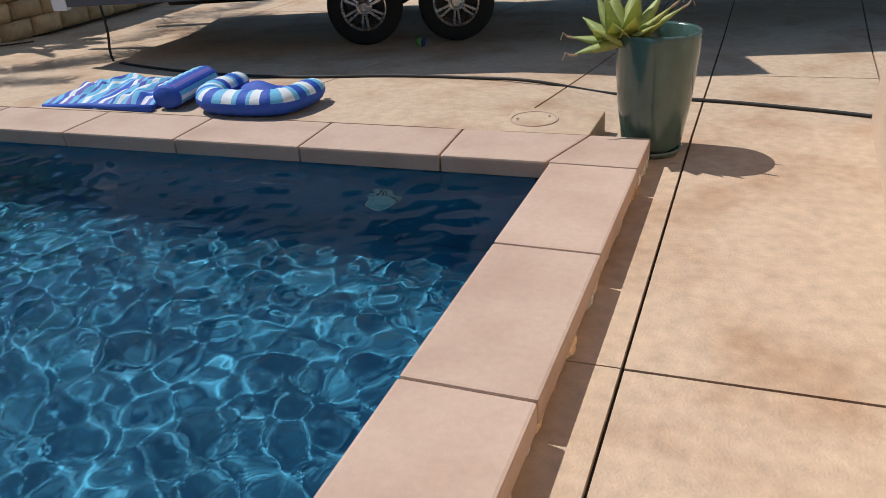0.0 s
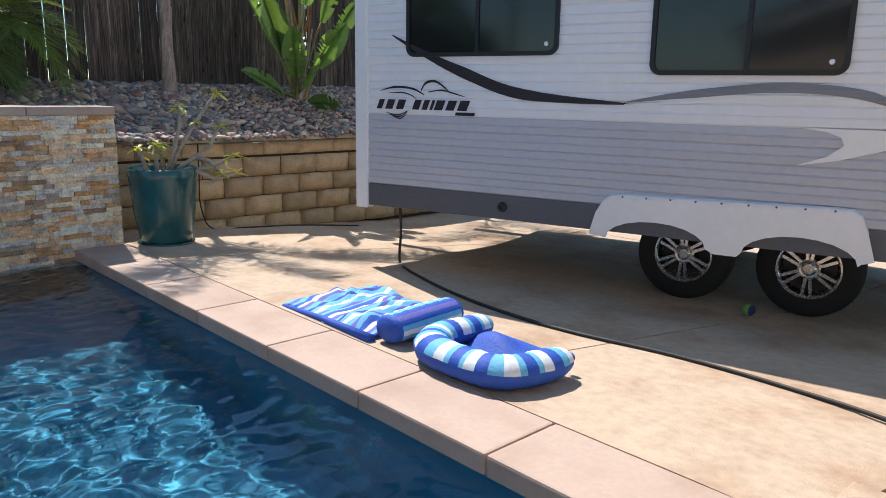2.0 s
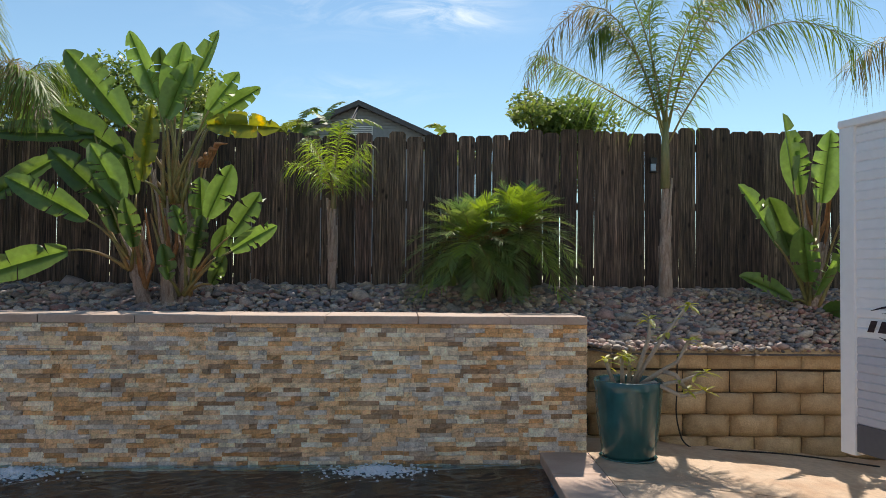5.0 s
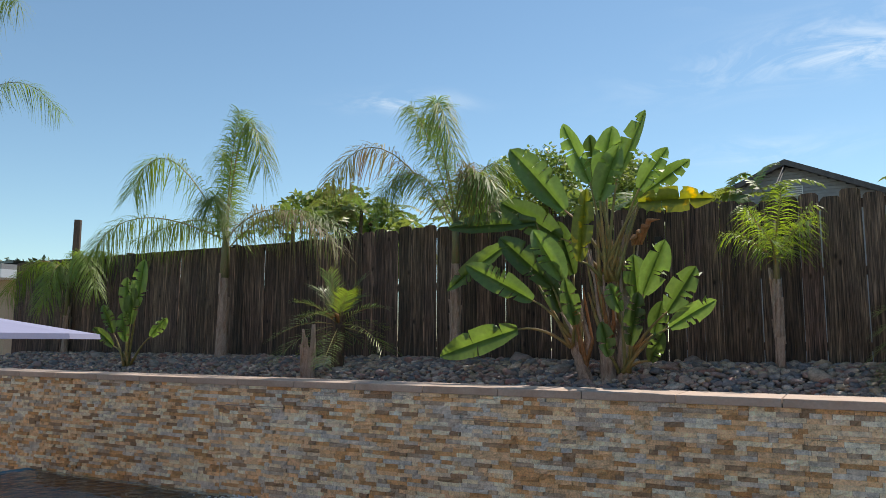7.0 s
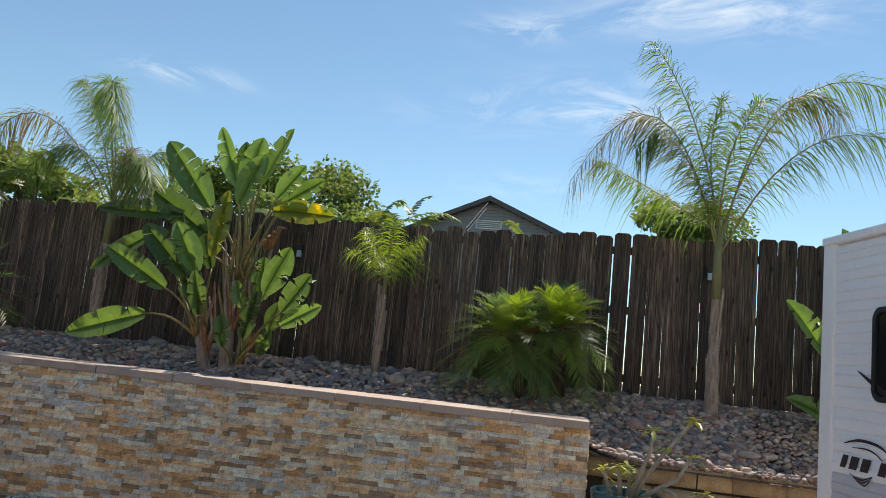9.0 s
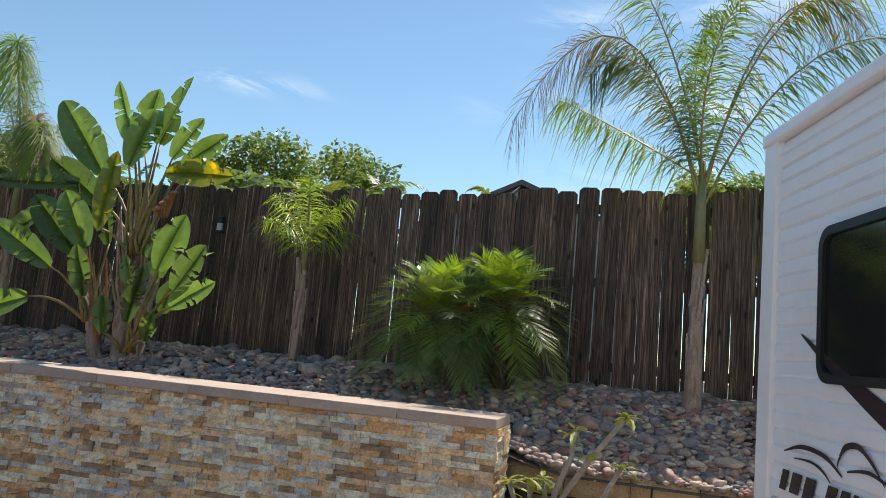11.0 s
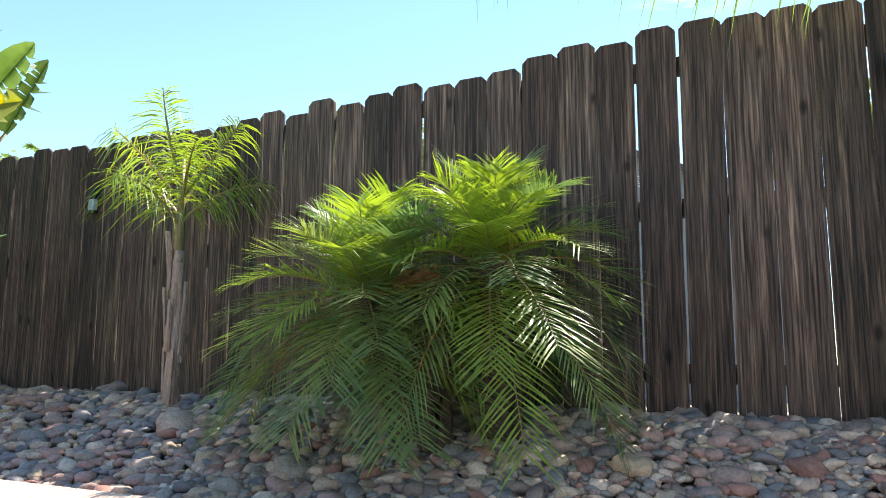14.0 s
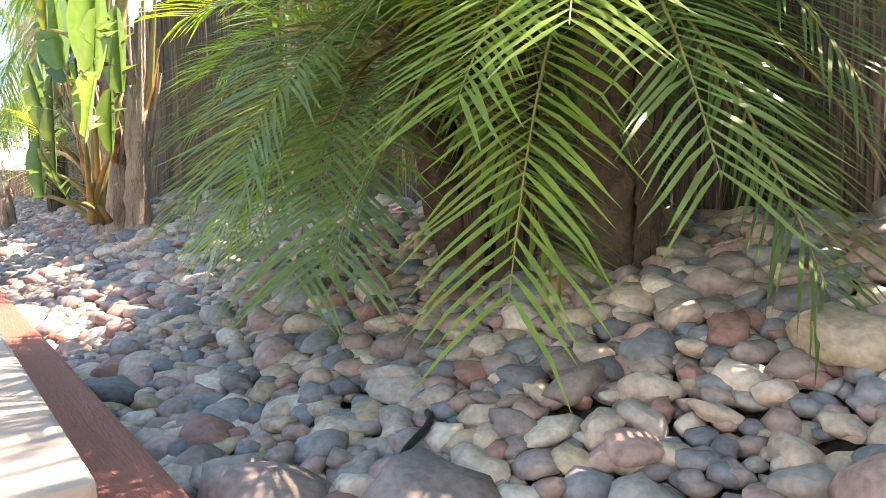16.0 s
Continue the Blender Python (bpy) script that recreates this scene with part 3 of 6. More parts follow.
ribbon([(2.16, 1.275), (2.6, 1.335), (3.10, 1.375), (3.55, 1.33), (3.85, 1.17)], [0.004, 0.05, 0.055, 0.055, 0.006], -0.0065, M["grey_decal"], "swoosh", slide, "grey brushed swoosh decal")
ribbon([(2.16, 1.262), (2.6, 1.285), (3.10, 1.325), (3.45, 1.30)], [0.004, 0.014, 0.016, 0.004], -0.0068, M["white_paint"], "swoosh", slide)
plate([(3.20, 1.152), (3.86, 1.152), (3.86, 1.135), (3.62, 1.035), (3.42, 0.975), (3.20, 0.935), (3.36, 0.995), (3.44, 1.06), (3.42, 1.105), (3.34, 1.135)][::-1], -0.006, 0.002, M["white_paint"], "crescent", slide)
# the maker's mark as plain slanted bars and a winged arc
for i, (u, w) in enumerate(((0.19, 0.06), (0.27, 0.085), (0.37, 0.085), (0.52, 0.075), (0.605, 0.06), (0.675, 0.03), (0.715, 0.09), (0.815, 0.09), (0.915, 0.10))):
    plate([(u, 1.19), (u + w * 0.8, 1.19), (u + w * 0.8 + 0.03, 1.262), (u + 0.03, 1.262)], -0.006, 0.002, M["maroon"], "mark", slide)
ribbon([(0.22, 1.325), (0.36, 1.355), (0.52, 1.345), (0.63, 1.30)], [0.004, 0.016, 0.016, 0.008], -0.0065, M["maroon"], "mark", slide)
ribbon([(0.30, 1.31), (0.42, 1.315), (0.50, 1.30), (0.56, 1.27)], [0.003, 0.009, 0.01, 0.006], -0.0065, M["maroon"], "mark", slide)
ribbon([(0.60, 1.33), (0.64, 1.385), (0.72, 1.40), (0.80, 1.36), (0.86, 1.31)], [0.02, 0.022, 0.018, 0.014, 0.004], -0.0065, M["maroon"], "mark", slide)
ribbon([(0.66, 1.32), (0.78, 1.335), (0.90, 1.31), (0.98, 1.29)], [0.006, 0.012, 0.01, 0.004], -0.0065, M["maroon"], "mark", slide)
for k in range(3):
    ribbon([(0.28 + 0.03 * k, 1.165 - 0.015 * k), (0.38 + 0.02 * k, 1.145 - 0.012 * k), (0.48, 1.178)], [0.004, 0.010, 0.004], -0.0065, M["maroon"], "mark", slide, k=10)
plate([(0.90, 1.155), (1.06, 1.155), (1.065, 1.178), (0.905, 1.178)], -0.006, 0.002, M["maroon"], "mark", slide)
txt = bpy.data.curves.new("model_number", "FONT")
txt.body, txt.size, txt.extrude, txt.shear = "33 RLDS", 0.068, 0.001, 0.25
txt.materials.append(M["maroon"])
tob = new("model_number", txt)
tob.parent = slide
tob.matrix_basis = pose(3.60, -0.0075, 1.435, 90, 0, 0)
part("badge", lathe(bmesh.new(), [(0.001, 0.006), (0.026, 0.006), (0.03, 0.0)], 16, pose(3.83, -0.004, 1.37, 90)), M["black"], slide)
for u, z, r in ((1.31, 0.515, 0.027),):
    part("port", lathe(bmesh.new(), [(0.001, 0.003), (r * 0.5, 0.004), (r * 0.55, 0.018), (r * 1.25, 0.018), (r * 1.35, 0.0)], 20, pose(u, -0.004, z, 90)), M["black"], slide)
# wheel skirt with two arches
arch = lambda c, r, h, k=10: [(c + r * math.cos(math.pi * i / k), 0.385 + h * math.sin(math.pi * i / k)) for i in range(k + 1)]
outline = [(1.98, 0.40), (2.02, 0.55), (2.07, 0.635), (2.12, 0.665), (2.2, 0.675), (3.46, 0.70), (3.53, 0.695), (3.58, 0.665), (3.62, 0.57), (3.665, 0.42), (3.60, 0.40)] + arch(3.27, 0.315, 0.135)[0:11] + [(2.93, 0.36), (2.80, 0.36)] + arch(2.42, 0.325, 0.135) + [(2.06, 0.395)]
fend = plate(outline, -0.02, 0.012, M["white_paint"], "wheel_skirt", trailer)
top = [(2.02, 0.55), (2.07, 0.635), (2.12, 0.665), (2.2, 0.675), (3.46, 0.70), (3.53, 0.695), (3.58, 0.665), (3.62, 0.57)]
b_ = bmesh.new()
a = [b_.verts.new((u, 0.0, z + 0.012)) for u, z in top]
c = [b_.verts.new((u, -0.026, z + 0.004)) for u, z in top]
d = [b_.verts.new((u, -0.034, z - 0.012)) for u, z in top]
for r0, r1 in ((a, c), (c, d)):
    for i in range(len(top) - 1):
        b_.faces.new((r0[i], r0[i + 1], r1[i + 1], r1[i]))
part("lip", b_, M["white_paint"], fend)
for i in range(9):
    part("rivet", lathe(bmesh.new(), [(0.0005, 0.004), (0.005, 0.002), (0.007, 0)], 8, pose(2.2 + 0.155 * i, -0.034, 0.668 + 0.003 * i, 90)), M["charcoal"], fend)
# wheels
tyre_me = mesh_from(lathe(bmesh.new(), [(0.195, -0.10), (0.30, -0.108), (0.338, -0.085), (0.345, -0.05), (0.345, 0.05), (0.338, 0.085), (0.30, 0.108), (0.195, 0.10)], 40), "tyre", M["rubber"], True)
bm = lathe(bmesh.new(), [(0.205, -0.095), (0.208, -0.112), (0.196, -0.114), (0.186, -0.10), (0.172, -0.05), (0.165, 0.06)], 40)
lathe(bm, [(0.0, -0.098), (0.035, -0.098), (0.05, -0.088), (0.062, -0.092), (0.072, -0.084), (0.075, -0.05)], 24)
for k in range(6):
    for s in (-1, 1):
        a0 = math.radians(60 * k + 90)
        mm = Matrix.Rotation(a0, 4, "Z") @ pose(0.125, s * 0.020, -0.088, 0, -3, s * 6)
        r = bmesh.ops.create_cube(bm, size=1.0, matrix=mm @ Matrix.Diagonal((0.125, 0.021, 0.02, 1)))
rim_me = mesh_from(bm, "rim", M["alloy"])
back_me = mesh_from(lathe(bmesh.new(), [(0.0, 0.0), (0.17, 0.0), (0.17, 0.04)], 24), "drum", M["black"])
for u in (2.44, 3.28):
    w = thing("wheel", "", "")
    w.parent = trailer
    w.matrix_basis = pose(u, 0.84, 0.18, -90, 0, 0)
    part("tyre", tyre_me, None, w, "black rubber tyre")
    part("rim", rim_me, None, w, "silver alloy rim with split spokes")
    part("drum", back_me, None, w)
# main body
prof = [(-0.10, 0.62), (-0.38, 1.5), (-0.33, 2.5), (-0.15, 2.98), (8.7, 3.0), (8.75, 0.72)]
b_ = bmesh.new()
n0 = [b_.verts.new((u, 0.735, z)) for u, z in prof]
n1 = [b_.verts.new((u, 3.1, z)) for u, z in prof]
b_.faces.new(n0)
b_.faces.new(n1[::-1])
for i in range(len(prof)):
    b_.faces.new((n0[i], n1[i], n1[(i + 1) % len(prof)], n0[(i + 1) % len(prof)]))
bmesh.ops.recalc_face_normals(b_, faces=b_.faces)
body = part("body", b_, M["siding"], trailer)
siding(4.0, 8.7, 1.25, 2.98, 0.73, 0.124, M["siding"], "upper_siding", body)
siding(4.0, 8.7, 0.72, 1.25, 0.73, 0.132, M["silver"], "lower_siding", body, "grey corrugated lower siding")
part("underbody", boxm(0.2, 8.75, 0.735, 3.09, 0.43, 0.72), M["black"], body, "black underbody skirt")
part("front_skirt", boxm(-0.05, 0.2, 0.735, 3.09, 0.45, 0.64), M["charcoal"], body)
# unseen boxes added under the floor to keep daylight out below
part("tank", boxm(4.0, 7.5, 1.3, 2.6, 0.34, 0.43, bevel=0.03), M["black"], body)
part("tank", boxm(0.4, 1.9, 1.3, 2.6, 0.20, 0.43, bevel=0.03), M["black"], body)
for v in (1.15, 2.7):
    part("chassis_rail", boxm(-0.6, 8.6, v - 0.04, v + 0.04, 0.28, 0.44), M["black"], body)
for u in (2.44, 3.28):
    part("axle", tube(bmesh.new(), [(u, 0.85, 0.17), (u, 3.0, 0.17)], 0.04), M["black"], body)
    far = part("far_tyre", tyre_me, None, body, at=pose(u, 2.98, 0.165, 90, 0, 0))
door = thing("door", "", "")
door.parent = trailer
door.matrix_basis = pose(4.33, 0.722, 0.70)
part("door_frame", boxm(-0.03, 0.87, -0.014, 0.012, -0.02, 1.92), M["grey_decal"], door)
part("door_leaf", boxm(0.01, 0.82, -0.032, -0.0145, 0.012, 1.88, bevel=0.008), M["door_white"], door)
part("latch", boxm(0.05, 0.16, -0.06, -0.0325, 0.84, 1.02, bevel=0.015), M["black"], door)
part("catch", boxm(0.06, 0.085, -0.043, -0.0325, 0.08, 0.13, bevel=0.004), M["alloy"], door)
for px in (0.02, 0.80):
    part("door_trim", boxm(px, px + 0.012, -0.036, -0.0322, 0.02, 1.87), M["grey_decal"], door)
grab = part("grab_handle", tube(bmesh.new(), [(4.24, 0.66, 1.145), (4.45, 0.62, 1.15), (4.545, 0.60, 1.18), (4.575, 0.60, 1.24), (4.60, 0.60, 1.58), (4.56, 0.61, 1.64), (4.40, 0.67, 1.74)], 0.016, 10), M["white_paint"], trailer, smooth=True)
part("grip", tube(bmesh.new(), [(4.575, 0.60, 1.25), (4.598, 0.60, 1.56)], 0.021, 10), M["black"], grab)
part("bracket", boxm(4.21, 4.28, 0.64, 0.735, 1.08, 1.17, bevel=0.01), M["black"], trailer)
part("bracket", boxm(4.24, 4.30, 0.64, 0.735, 1.70, 1.80, bevel=0.01), M["black"], trailer)
part("awning_pole", boxm(4.12, 4.185, 0.66, 0.725, 1.05, 2.75, bevel=0.012), M["white_paint"], trailer)
part("marker_light", boxm(5.27, 5.38, 0.69, 0.722, 1.125, 1.18, bevel=0.008), M["amber"], trailer)
part("outlet_cover", boxm(6.14, 6.28, 0.69, 0.722, 1.03, 1.11, bevel=0.008), M["white_paint"], trailer)
part("outlet_cover", boxm(4.15, 4.23, 0.70, 0.722, 0.895, 0.935, bevel=0.005), M["white_paint"], trailer)
part("tap", tube(bmesh.new(), [(5.90, 0.70, 0.75), (5.90, 0.69, 0.82), (5.90, 0.71, 0.86)], [0.02, 0.014, 0.012]), M["white_paint"], trailer)
ribbon([(5.52, 1.315), (5.9, 1.375), (6.6, 1.40), (7.6, 1.36)], [0.004, 0.02, 0.025, 0.004], 0.712, M["maroon"], "swoosh", body)
ribbon([(6.05, 0.97), (6.5, 0.93), (7.0, 0.86), (7.9, 0.78)], [0.004, 0.05, 0.11, 0.14], 0.712, M["maroon"], "swoosh", body)
rv_window(5.85, 7.0, 1.475, 2.1, 0.724, 6.4)
# folding step under the door
step = part("entry_step", boxm(4.36, 5.16, 0.50, 0.73, 0.50, 0.64, bevel=0.01), M["black"], trailer)
for u in (4.40, 5.10):
    part("step_arm", tube(bmesh.new(), [(u, 0.55, 0.52), (u + 0.015, 0.50, 0.36), (u - 0.01, 0.42, 0.24)], 0.014), M["black"], step)
    part("step_arm", tube(bmesh.new(), [(u, 0.66, 0.52), (u, 0.58, 0.36), (u, 0.48, 0.24)], 0.012), M["black"], step)
part("tread", boxm(4.37, 5.13, 0.28, 0.52, 0.215, 0.245, bevel=0.006), M["black"], step)
part("tread_edge", boxm(4.40, 5.10, 0.275, 0.282, 0.22, 0.24), M["alloy"], step)

# ---- plants ----
M["palm_leaf"] = mat("palm_leaf", (0.12, 0.19, 0.045), 0.55, var=0.3, scale=2.0, fine=14, bump=0.0, second=(0.13, 0.19, 0.03), translucent=0.38, piece=0.18)
M["date_leaf"] = mat("date_palm_leaf", (0.125, 0.205, 0.070), 0.40, var=0.3, scale=2.5, fine=16, bump=0.0, second=(0.20, 0.25, 0.06), translucent=0.33, piece=0.18)
M["young_leaf"] = mat("young_palm_leaf", (0.20, 0.29, 0.05), 0.42, var=0.25, scale=3, fine=16, bump=0.0, translucent=0.4, piece=0.15)
M["old_leaf"] = mat("old_palm_leaf", (0.17, 0.17, 0.05), 0.6, var=0.35, scale=3, fine=14, bump=0.0, second=(0.24, 0.17, 0.10), translucent=0.35, piece=0.2)
M["paddle"] = mat("paddle_leaf", (0.115, 0.19, 0.05), 0.42, var=0.2, scale=2.5, fine=20, bump=0.15, second=(0.085, 0.15, 0.035), translucent=0.30, piece=0.45)
M["paddle_yellow"] = mat("yellow_paddle_leaf", (0.16, 0.18, 0.03), 0.45, var=0.2, scale=6, fine=20, bump=0.15, second=(0.55, 0.38, 0.02), mixat=(0.60, 0.68), translucent=0.34)
M["petiole"] = mat("leaf_stalk", (0.21, 0.19, 0.06), 0.5, var=0.25, scale=4, fine=20, second=(0.34, 0.18, 0.07))
M["bark"] = mat("palm_bark", (0.44, 0.34, 0.27), 0.9, var=0.3, scale=5, fine=30, bump=0.8, second=(0.26, 0.17, 0.12), stretch=(6, 6, 1))
M["dark_bark"] = mat("fibrous_bark", (0.105, 0.07, 0.048), 0.95, var=0.35, scale=8, fine=40, bump=0.8)
M["crownshaft"] = mat("green_shaft", (0.16, 0.17, 0.07), 0.5, var=0.2, scale=4, fine=20, stretch=(5, 5, 0.6), second=(0.26, 0.20, 0.11))
M["dry"] = mat("dry_bract", (0.33, 0.17, 0.07), 0.7, var=0.25, scale=8, fine=30, translucent=0.2)
M["tree_leaf"] = mat("tree_leaf", (0.11, 0.17, 0.05), 0.5, var=0.3, scale=1.2, fine=9, bump=0.0, second=(0.19, 0.23, 0.06), translucent=0.35)
M["far_leaf"] = mat("far_leaf", (0.045, 0.075, 0.035), 0.6, var=0.35, scale=0.5, fine=5, bump=0.0, second=(0.07, 0.10, 0.04))
prng = random.Random(11)


def bez(a, b, c, t):
    return a * (1 - t) ** 2 + b * 2 * t * (1 - t) + c * t * t


def frond_mesh(o, c, e, leaf, n, droop, width, rng, fan=0.75, start=0.18, m="palm_leaf", rachis=0.012, vee=0.35, plumose=0.0, taper=0.45):
    """A feather leaf: an arching midrib and narrow folded leaflets on both sides."""
    o, c, e = Vector(o), Vector(c), Vector(e)
    b_ = bmesh.new()
    pts = [bez(o, c, e, i / 10) for i in range(11)]
    tube(b_, pts, [rachis * (1 - 0.8 * i / 10) for i in range(11)], 5, caps=False)
    for f in b_.faces:
        f.material_index = 1
    for i in range(n):
        s = start + (1 - start) * (i + 0.5) / n
        p = bez(o, c, e, s)
        tan = (bez(o, c, e, min(s + 0.02, 1)) - bez(o, c, e, s - 0.02)).normalized()
        side = tan.cross(Vector((0, 0, 1)))
        if side.length < 0.15:
            side = tan.cross(Vector((1, 0.3, 0)))
        side.normalize()
        nor = side.cross(tan).normalized()
        env = math.sin(math.pi * min(max(0.10 + 0.80 * (s - start) / (1 - start), 0), 1)) ** taper
        for sg in (-1, 1):
            ln = leaf * env * rng.uniform(0.8, 1.12)
            tilt = vee + rng.uniform(-0.15, 0.15) + plumose * rng.uniform(-1, 1)
            fw = fan + rng.uniform(-0.12, 0.12) + 0.5 * s
            d = (side * sg * math.cos(tilt) + nor * math.sin(tilt) + tan * fw).normalized()
            wv = d.cross(nor).normalized() * width * rng.uniform(0.8, 1.15)
            prev = None
            for k, (f, ww) in enumerate(((0.0, 0.35), (0.3, 1.0), (0.68, 0.72), (1.0, 0.0))):
                q = p + d * ln * f + Vector((0, 0, -1)) * droop * ln * f * f * rng.uniform(0.7, 1.3)
                if ww:
                    cur = (b_.verts.new(q - wv * ww * 0.5), b_.verts.new(q + wv * ww * 0.5))
                else:
                    cur = (b_.verts.new(q),)
                if prev:
                    b_.faces.new((prev[0], prev[1], cur[1], cur[0]) if len(cur) == 2 else (prev[0], prev[1], cur[0]))
                prev = cur
    return mesh_from(b_, "frond", [M[m], M["petiole"]])


def trunk_mesh(h, r0, r1, rng, m, lean=(0, 0), rough=0.12, seg=14, steps=14):
    b_ = bmesh.new()
    rings = []
    for j in range(steps + 1):
        t = j / steps
        r = r0 + (r1 - r0) * t ** 0.6
        rings.append([b_.verts.new((lean[0] * t + r * (1 + rng.uniform(-rough, rough)) * math.cos(2 * math.pi * i / seg),
                                    lean[1] * t + r * (1 + rng.uniform(-rough, rough)) * math.sin(2 * math.pi * i / seg), h * t - 0.15 * (1 - t))) for i in range(seg)])
    for a, b in zip(rings, rings[1:]):
        for i in range(seg):
            b_.faces.new((a[i], a[(i + 1) % seg], b[(i + 1) % seg], b[i]))
    b_.faces.new(rings[-1])
    return mesh_from(b_, "trunk", M[m], True)


def bark_strips(parent, h, r, count, rng, m="bark"):
    """Split old leaf bases that stand off the trunk."""
    for k in range(count):
        a, z = rng.uniform(0, 6.283), rng.uniform(0.02, 0.75) * h
        b_ = bmesh.new()
        l_, w = rng.uniform(0.18, 0.42), rng.uniform(0.03, 0.06)
        box(b_, -w / 2, w / 2, -0.007, 0.007, 0, l_)
        for v in b_.verts:
            if v.co.z > 0.01:
                v.co.x *= rng.uniform(0.2, 0.6)
        part("leaf_base", b_, M[m], parent, at=Matrix.Rotation(a, 4, "Z") @ pose(r * 0.95, 0, z, 0, rng.uniform(-2, 11), 90))


def queen_palm(base, h, shaft, r, fronds, label, leaf=0.40, n=135, group="queen palms by the fence"):
    p = thing("palm_tree", label, "palm tree", Matrix.Translation(base), group=group)
    rng = random.Random(int(abs(base[1]) * 100) + 3)
    part("trunk", trunk_mesh(h, r * 1.1, r * 0.45, rng, "bark", rough=0.16), None, p)
    bark_strips(p, h, r * 0.68, 16, rng)
    part("crown_shaft", tube(bmesh.new(), [(0, 0, h - 0.1), (0, 0, h + shaft * 0.5), (0, 0, h + shaft)], [r * 0.62, r * 0.5, r * 0.3], 12), M["crownshaft"], p, smooth=True)
    for c, e, m in fronds:
        o = (0, 0, h + shaft * rng.uniform(0.4, 0.9))
        part("frond", frond_mesh(o, c, e, leaf, n, 0.85, 0.0125, rng, fan=0.5, start=0.08, m=m, plumose=1.25, vee=0.0, taper=0.3), None, p)
    return p


T_ = "palm_leaf"
O_ = "old_leaf"
queen_palm((-8.13, 5.55, 1.30), 1.25, 0.75, 0.085, [
    ((0.1, -0.25, 3.2), (0.25, -0.80, 3.85), T_), ((0.2, -0.62, 4.15), (0.3, -1.58, 2.25), O_), ((0.1, 0.62, 4.35), (0.2, 1.98, 3.1), T_),
    ((-0.1, 0.45, 4.0), (0.0, 1.15, 3.2), O_), ((0.5, 0.7, 3.4), (0.6, 1.75, 2.55), T_), ((0.2, -0.5, 3.3), (0.4, -0.95, 2.6), T_), ((-0.3, -0.2, 3.0), (-0.5, 0.05, 3.55), T_), ((0.5, -0.1, 2.7), (0.9, 0.2, 3.0), T_), ((-0.3, -0.9, 2.5), (-0.4, -1.3, 2.7), T_)],
    "queen palm with a peeling grey trunk and feathery drooping fronds")
queen_palm((-8.1, -1.65, 1.28), 1.35, 0.6, 0.085, [
    ((0.2, -1.12, 3.65), (0.3, -1.82, 2.3), O_), ((0.1, -0.35, 3.0), (0.2, -0.55, 3.3), T_), ((0.1, -0.5, 4.35), (0.4, 0.22, 2.55), T_), ((0.2, 0.25, 2.9), (0.4, 0.65, 1.85), O_), ((0.3, 0.35, 2.6), (0.5, 0.8, 2.0), T_),
    ((0.3, -0.4, 2.9), (0.5, -0.9, 2.0), T_), ((-0.2, -0.3, 3.3), (-0.3, -0.75, 3.3), T_), ((-0.3, 0.3, 3.0), (-0.5, 0.55, 2.3), T_)],
    "queen palm with a curled top frond and a pale split trunk")
queen_palm((-7.95, -5.5, 1.25), 1.35, 0.7, 0.115, [
    ((0.1, 0.1, 3.0), (0.25, 0.45, 3.65), T_), ((0.2, 0.45, 4.55), (0.4, 1.12, 2.75), T_), ((0.1, -1.45, 4.05), (0.2, -1.95, 2.7), T_), ((0.3, -2.1, 2.75), (0.5, -2.5, 1.65), T_),
    ((0.3, 1.2, 2.6), (0.2, 2.3, 1.55), O_), ((-0.3, 0.9, 2.7), (-0.3, 2.0, 1.8), T_), ((-0.2, -0.7, 2.5), (0.1, -1.9, 1.9), T_), ((-0.3, -0.2, 3.2), (-0.4, -0.6, 3.3), T_), ((0.5, 0.3, 2.6), (0.9, 0.7, 2.2), T_)],
    "large queen palm with long arching fronds above the fence", leaf=0.46, n=140)
queen_palm((-8.0, -9.4, 1.2), 0.9, 0.6, 0.08, [
    ((0.2, 0.5, 2.4), (0.5, 1.5, 1.2), T_), ((0.3, 0.2, 2.2), (0.8, 0.6, 1.0), T_), ((0.2, -0.5, 2.2), (0.5, -1.0, 1.2), T_), ((-0.1, 0.4, 2.3), (-0.2, 1.1, 1.7), T_)],
    "young queen palm with low drooping fronds in the corner")
# tall palm whose frond hangs in from outside
queen_palm((-7.2, -12.4, 0.6), 4.4, 1.0, 0.14, [
    ((0.2, 1.2, 7.6), (0.35, 2.9, 6.7), T_), ((0.3, 1.0, 7.4), (0.75, 2.75, 5.9), T_), ((0.1, -1.2, 7.0), (0.2, -2.4, 5.8), T_), ((1.0, 0.2, 7.2), (2.0, 0.4, 5.8), T_), ((-1, 0.2, 7.0), (-2.0, 0.4, 5.8), T_)],
    "tall queen palm beyond the end of the pool", leaf=0.46, n=120)
queen_palm((-8.6, 9.2, 0.9), 1.9, 0.8, 0.1, [
    ((0.1, -0.7, 3.9), (0.4, -1.6, 2.9), O_), ((0.1, 0.6, 3.9), (0.2, 1.4, 3.4), T_), ((0.5, 0.1, 3.8), (1.1, 0.2, 3.0), T_), ((0.1, -0.4, 4.2), (0.2, -0.8, 4.3), O_)],
    "queen palm with bleached fronds behind the trailer")

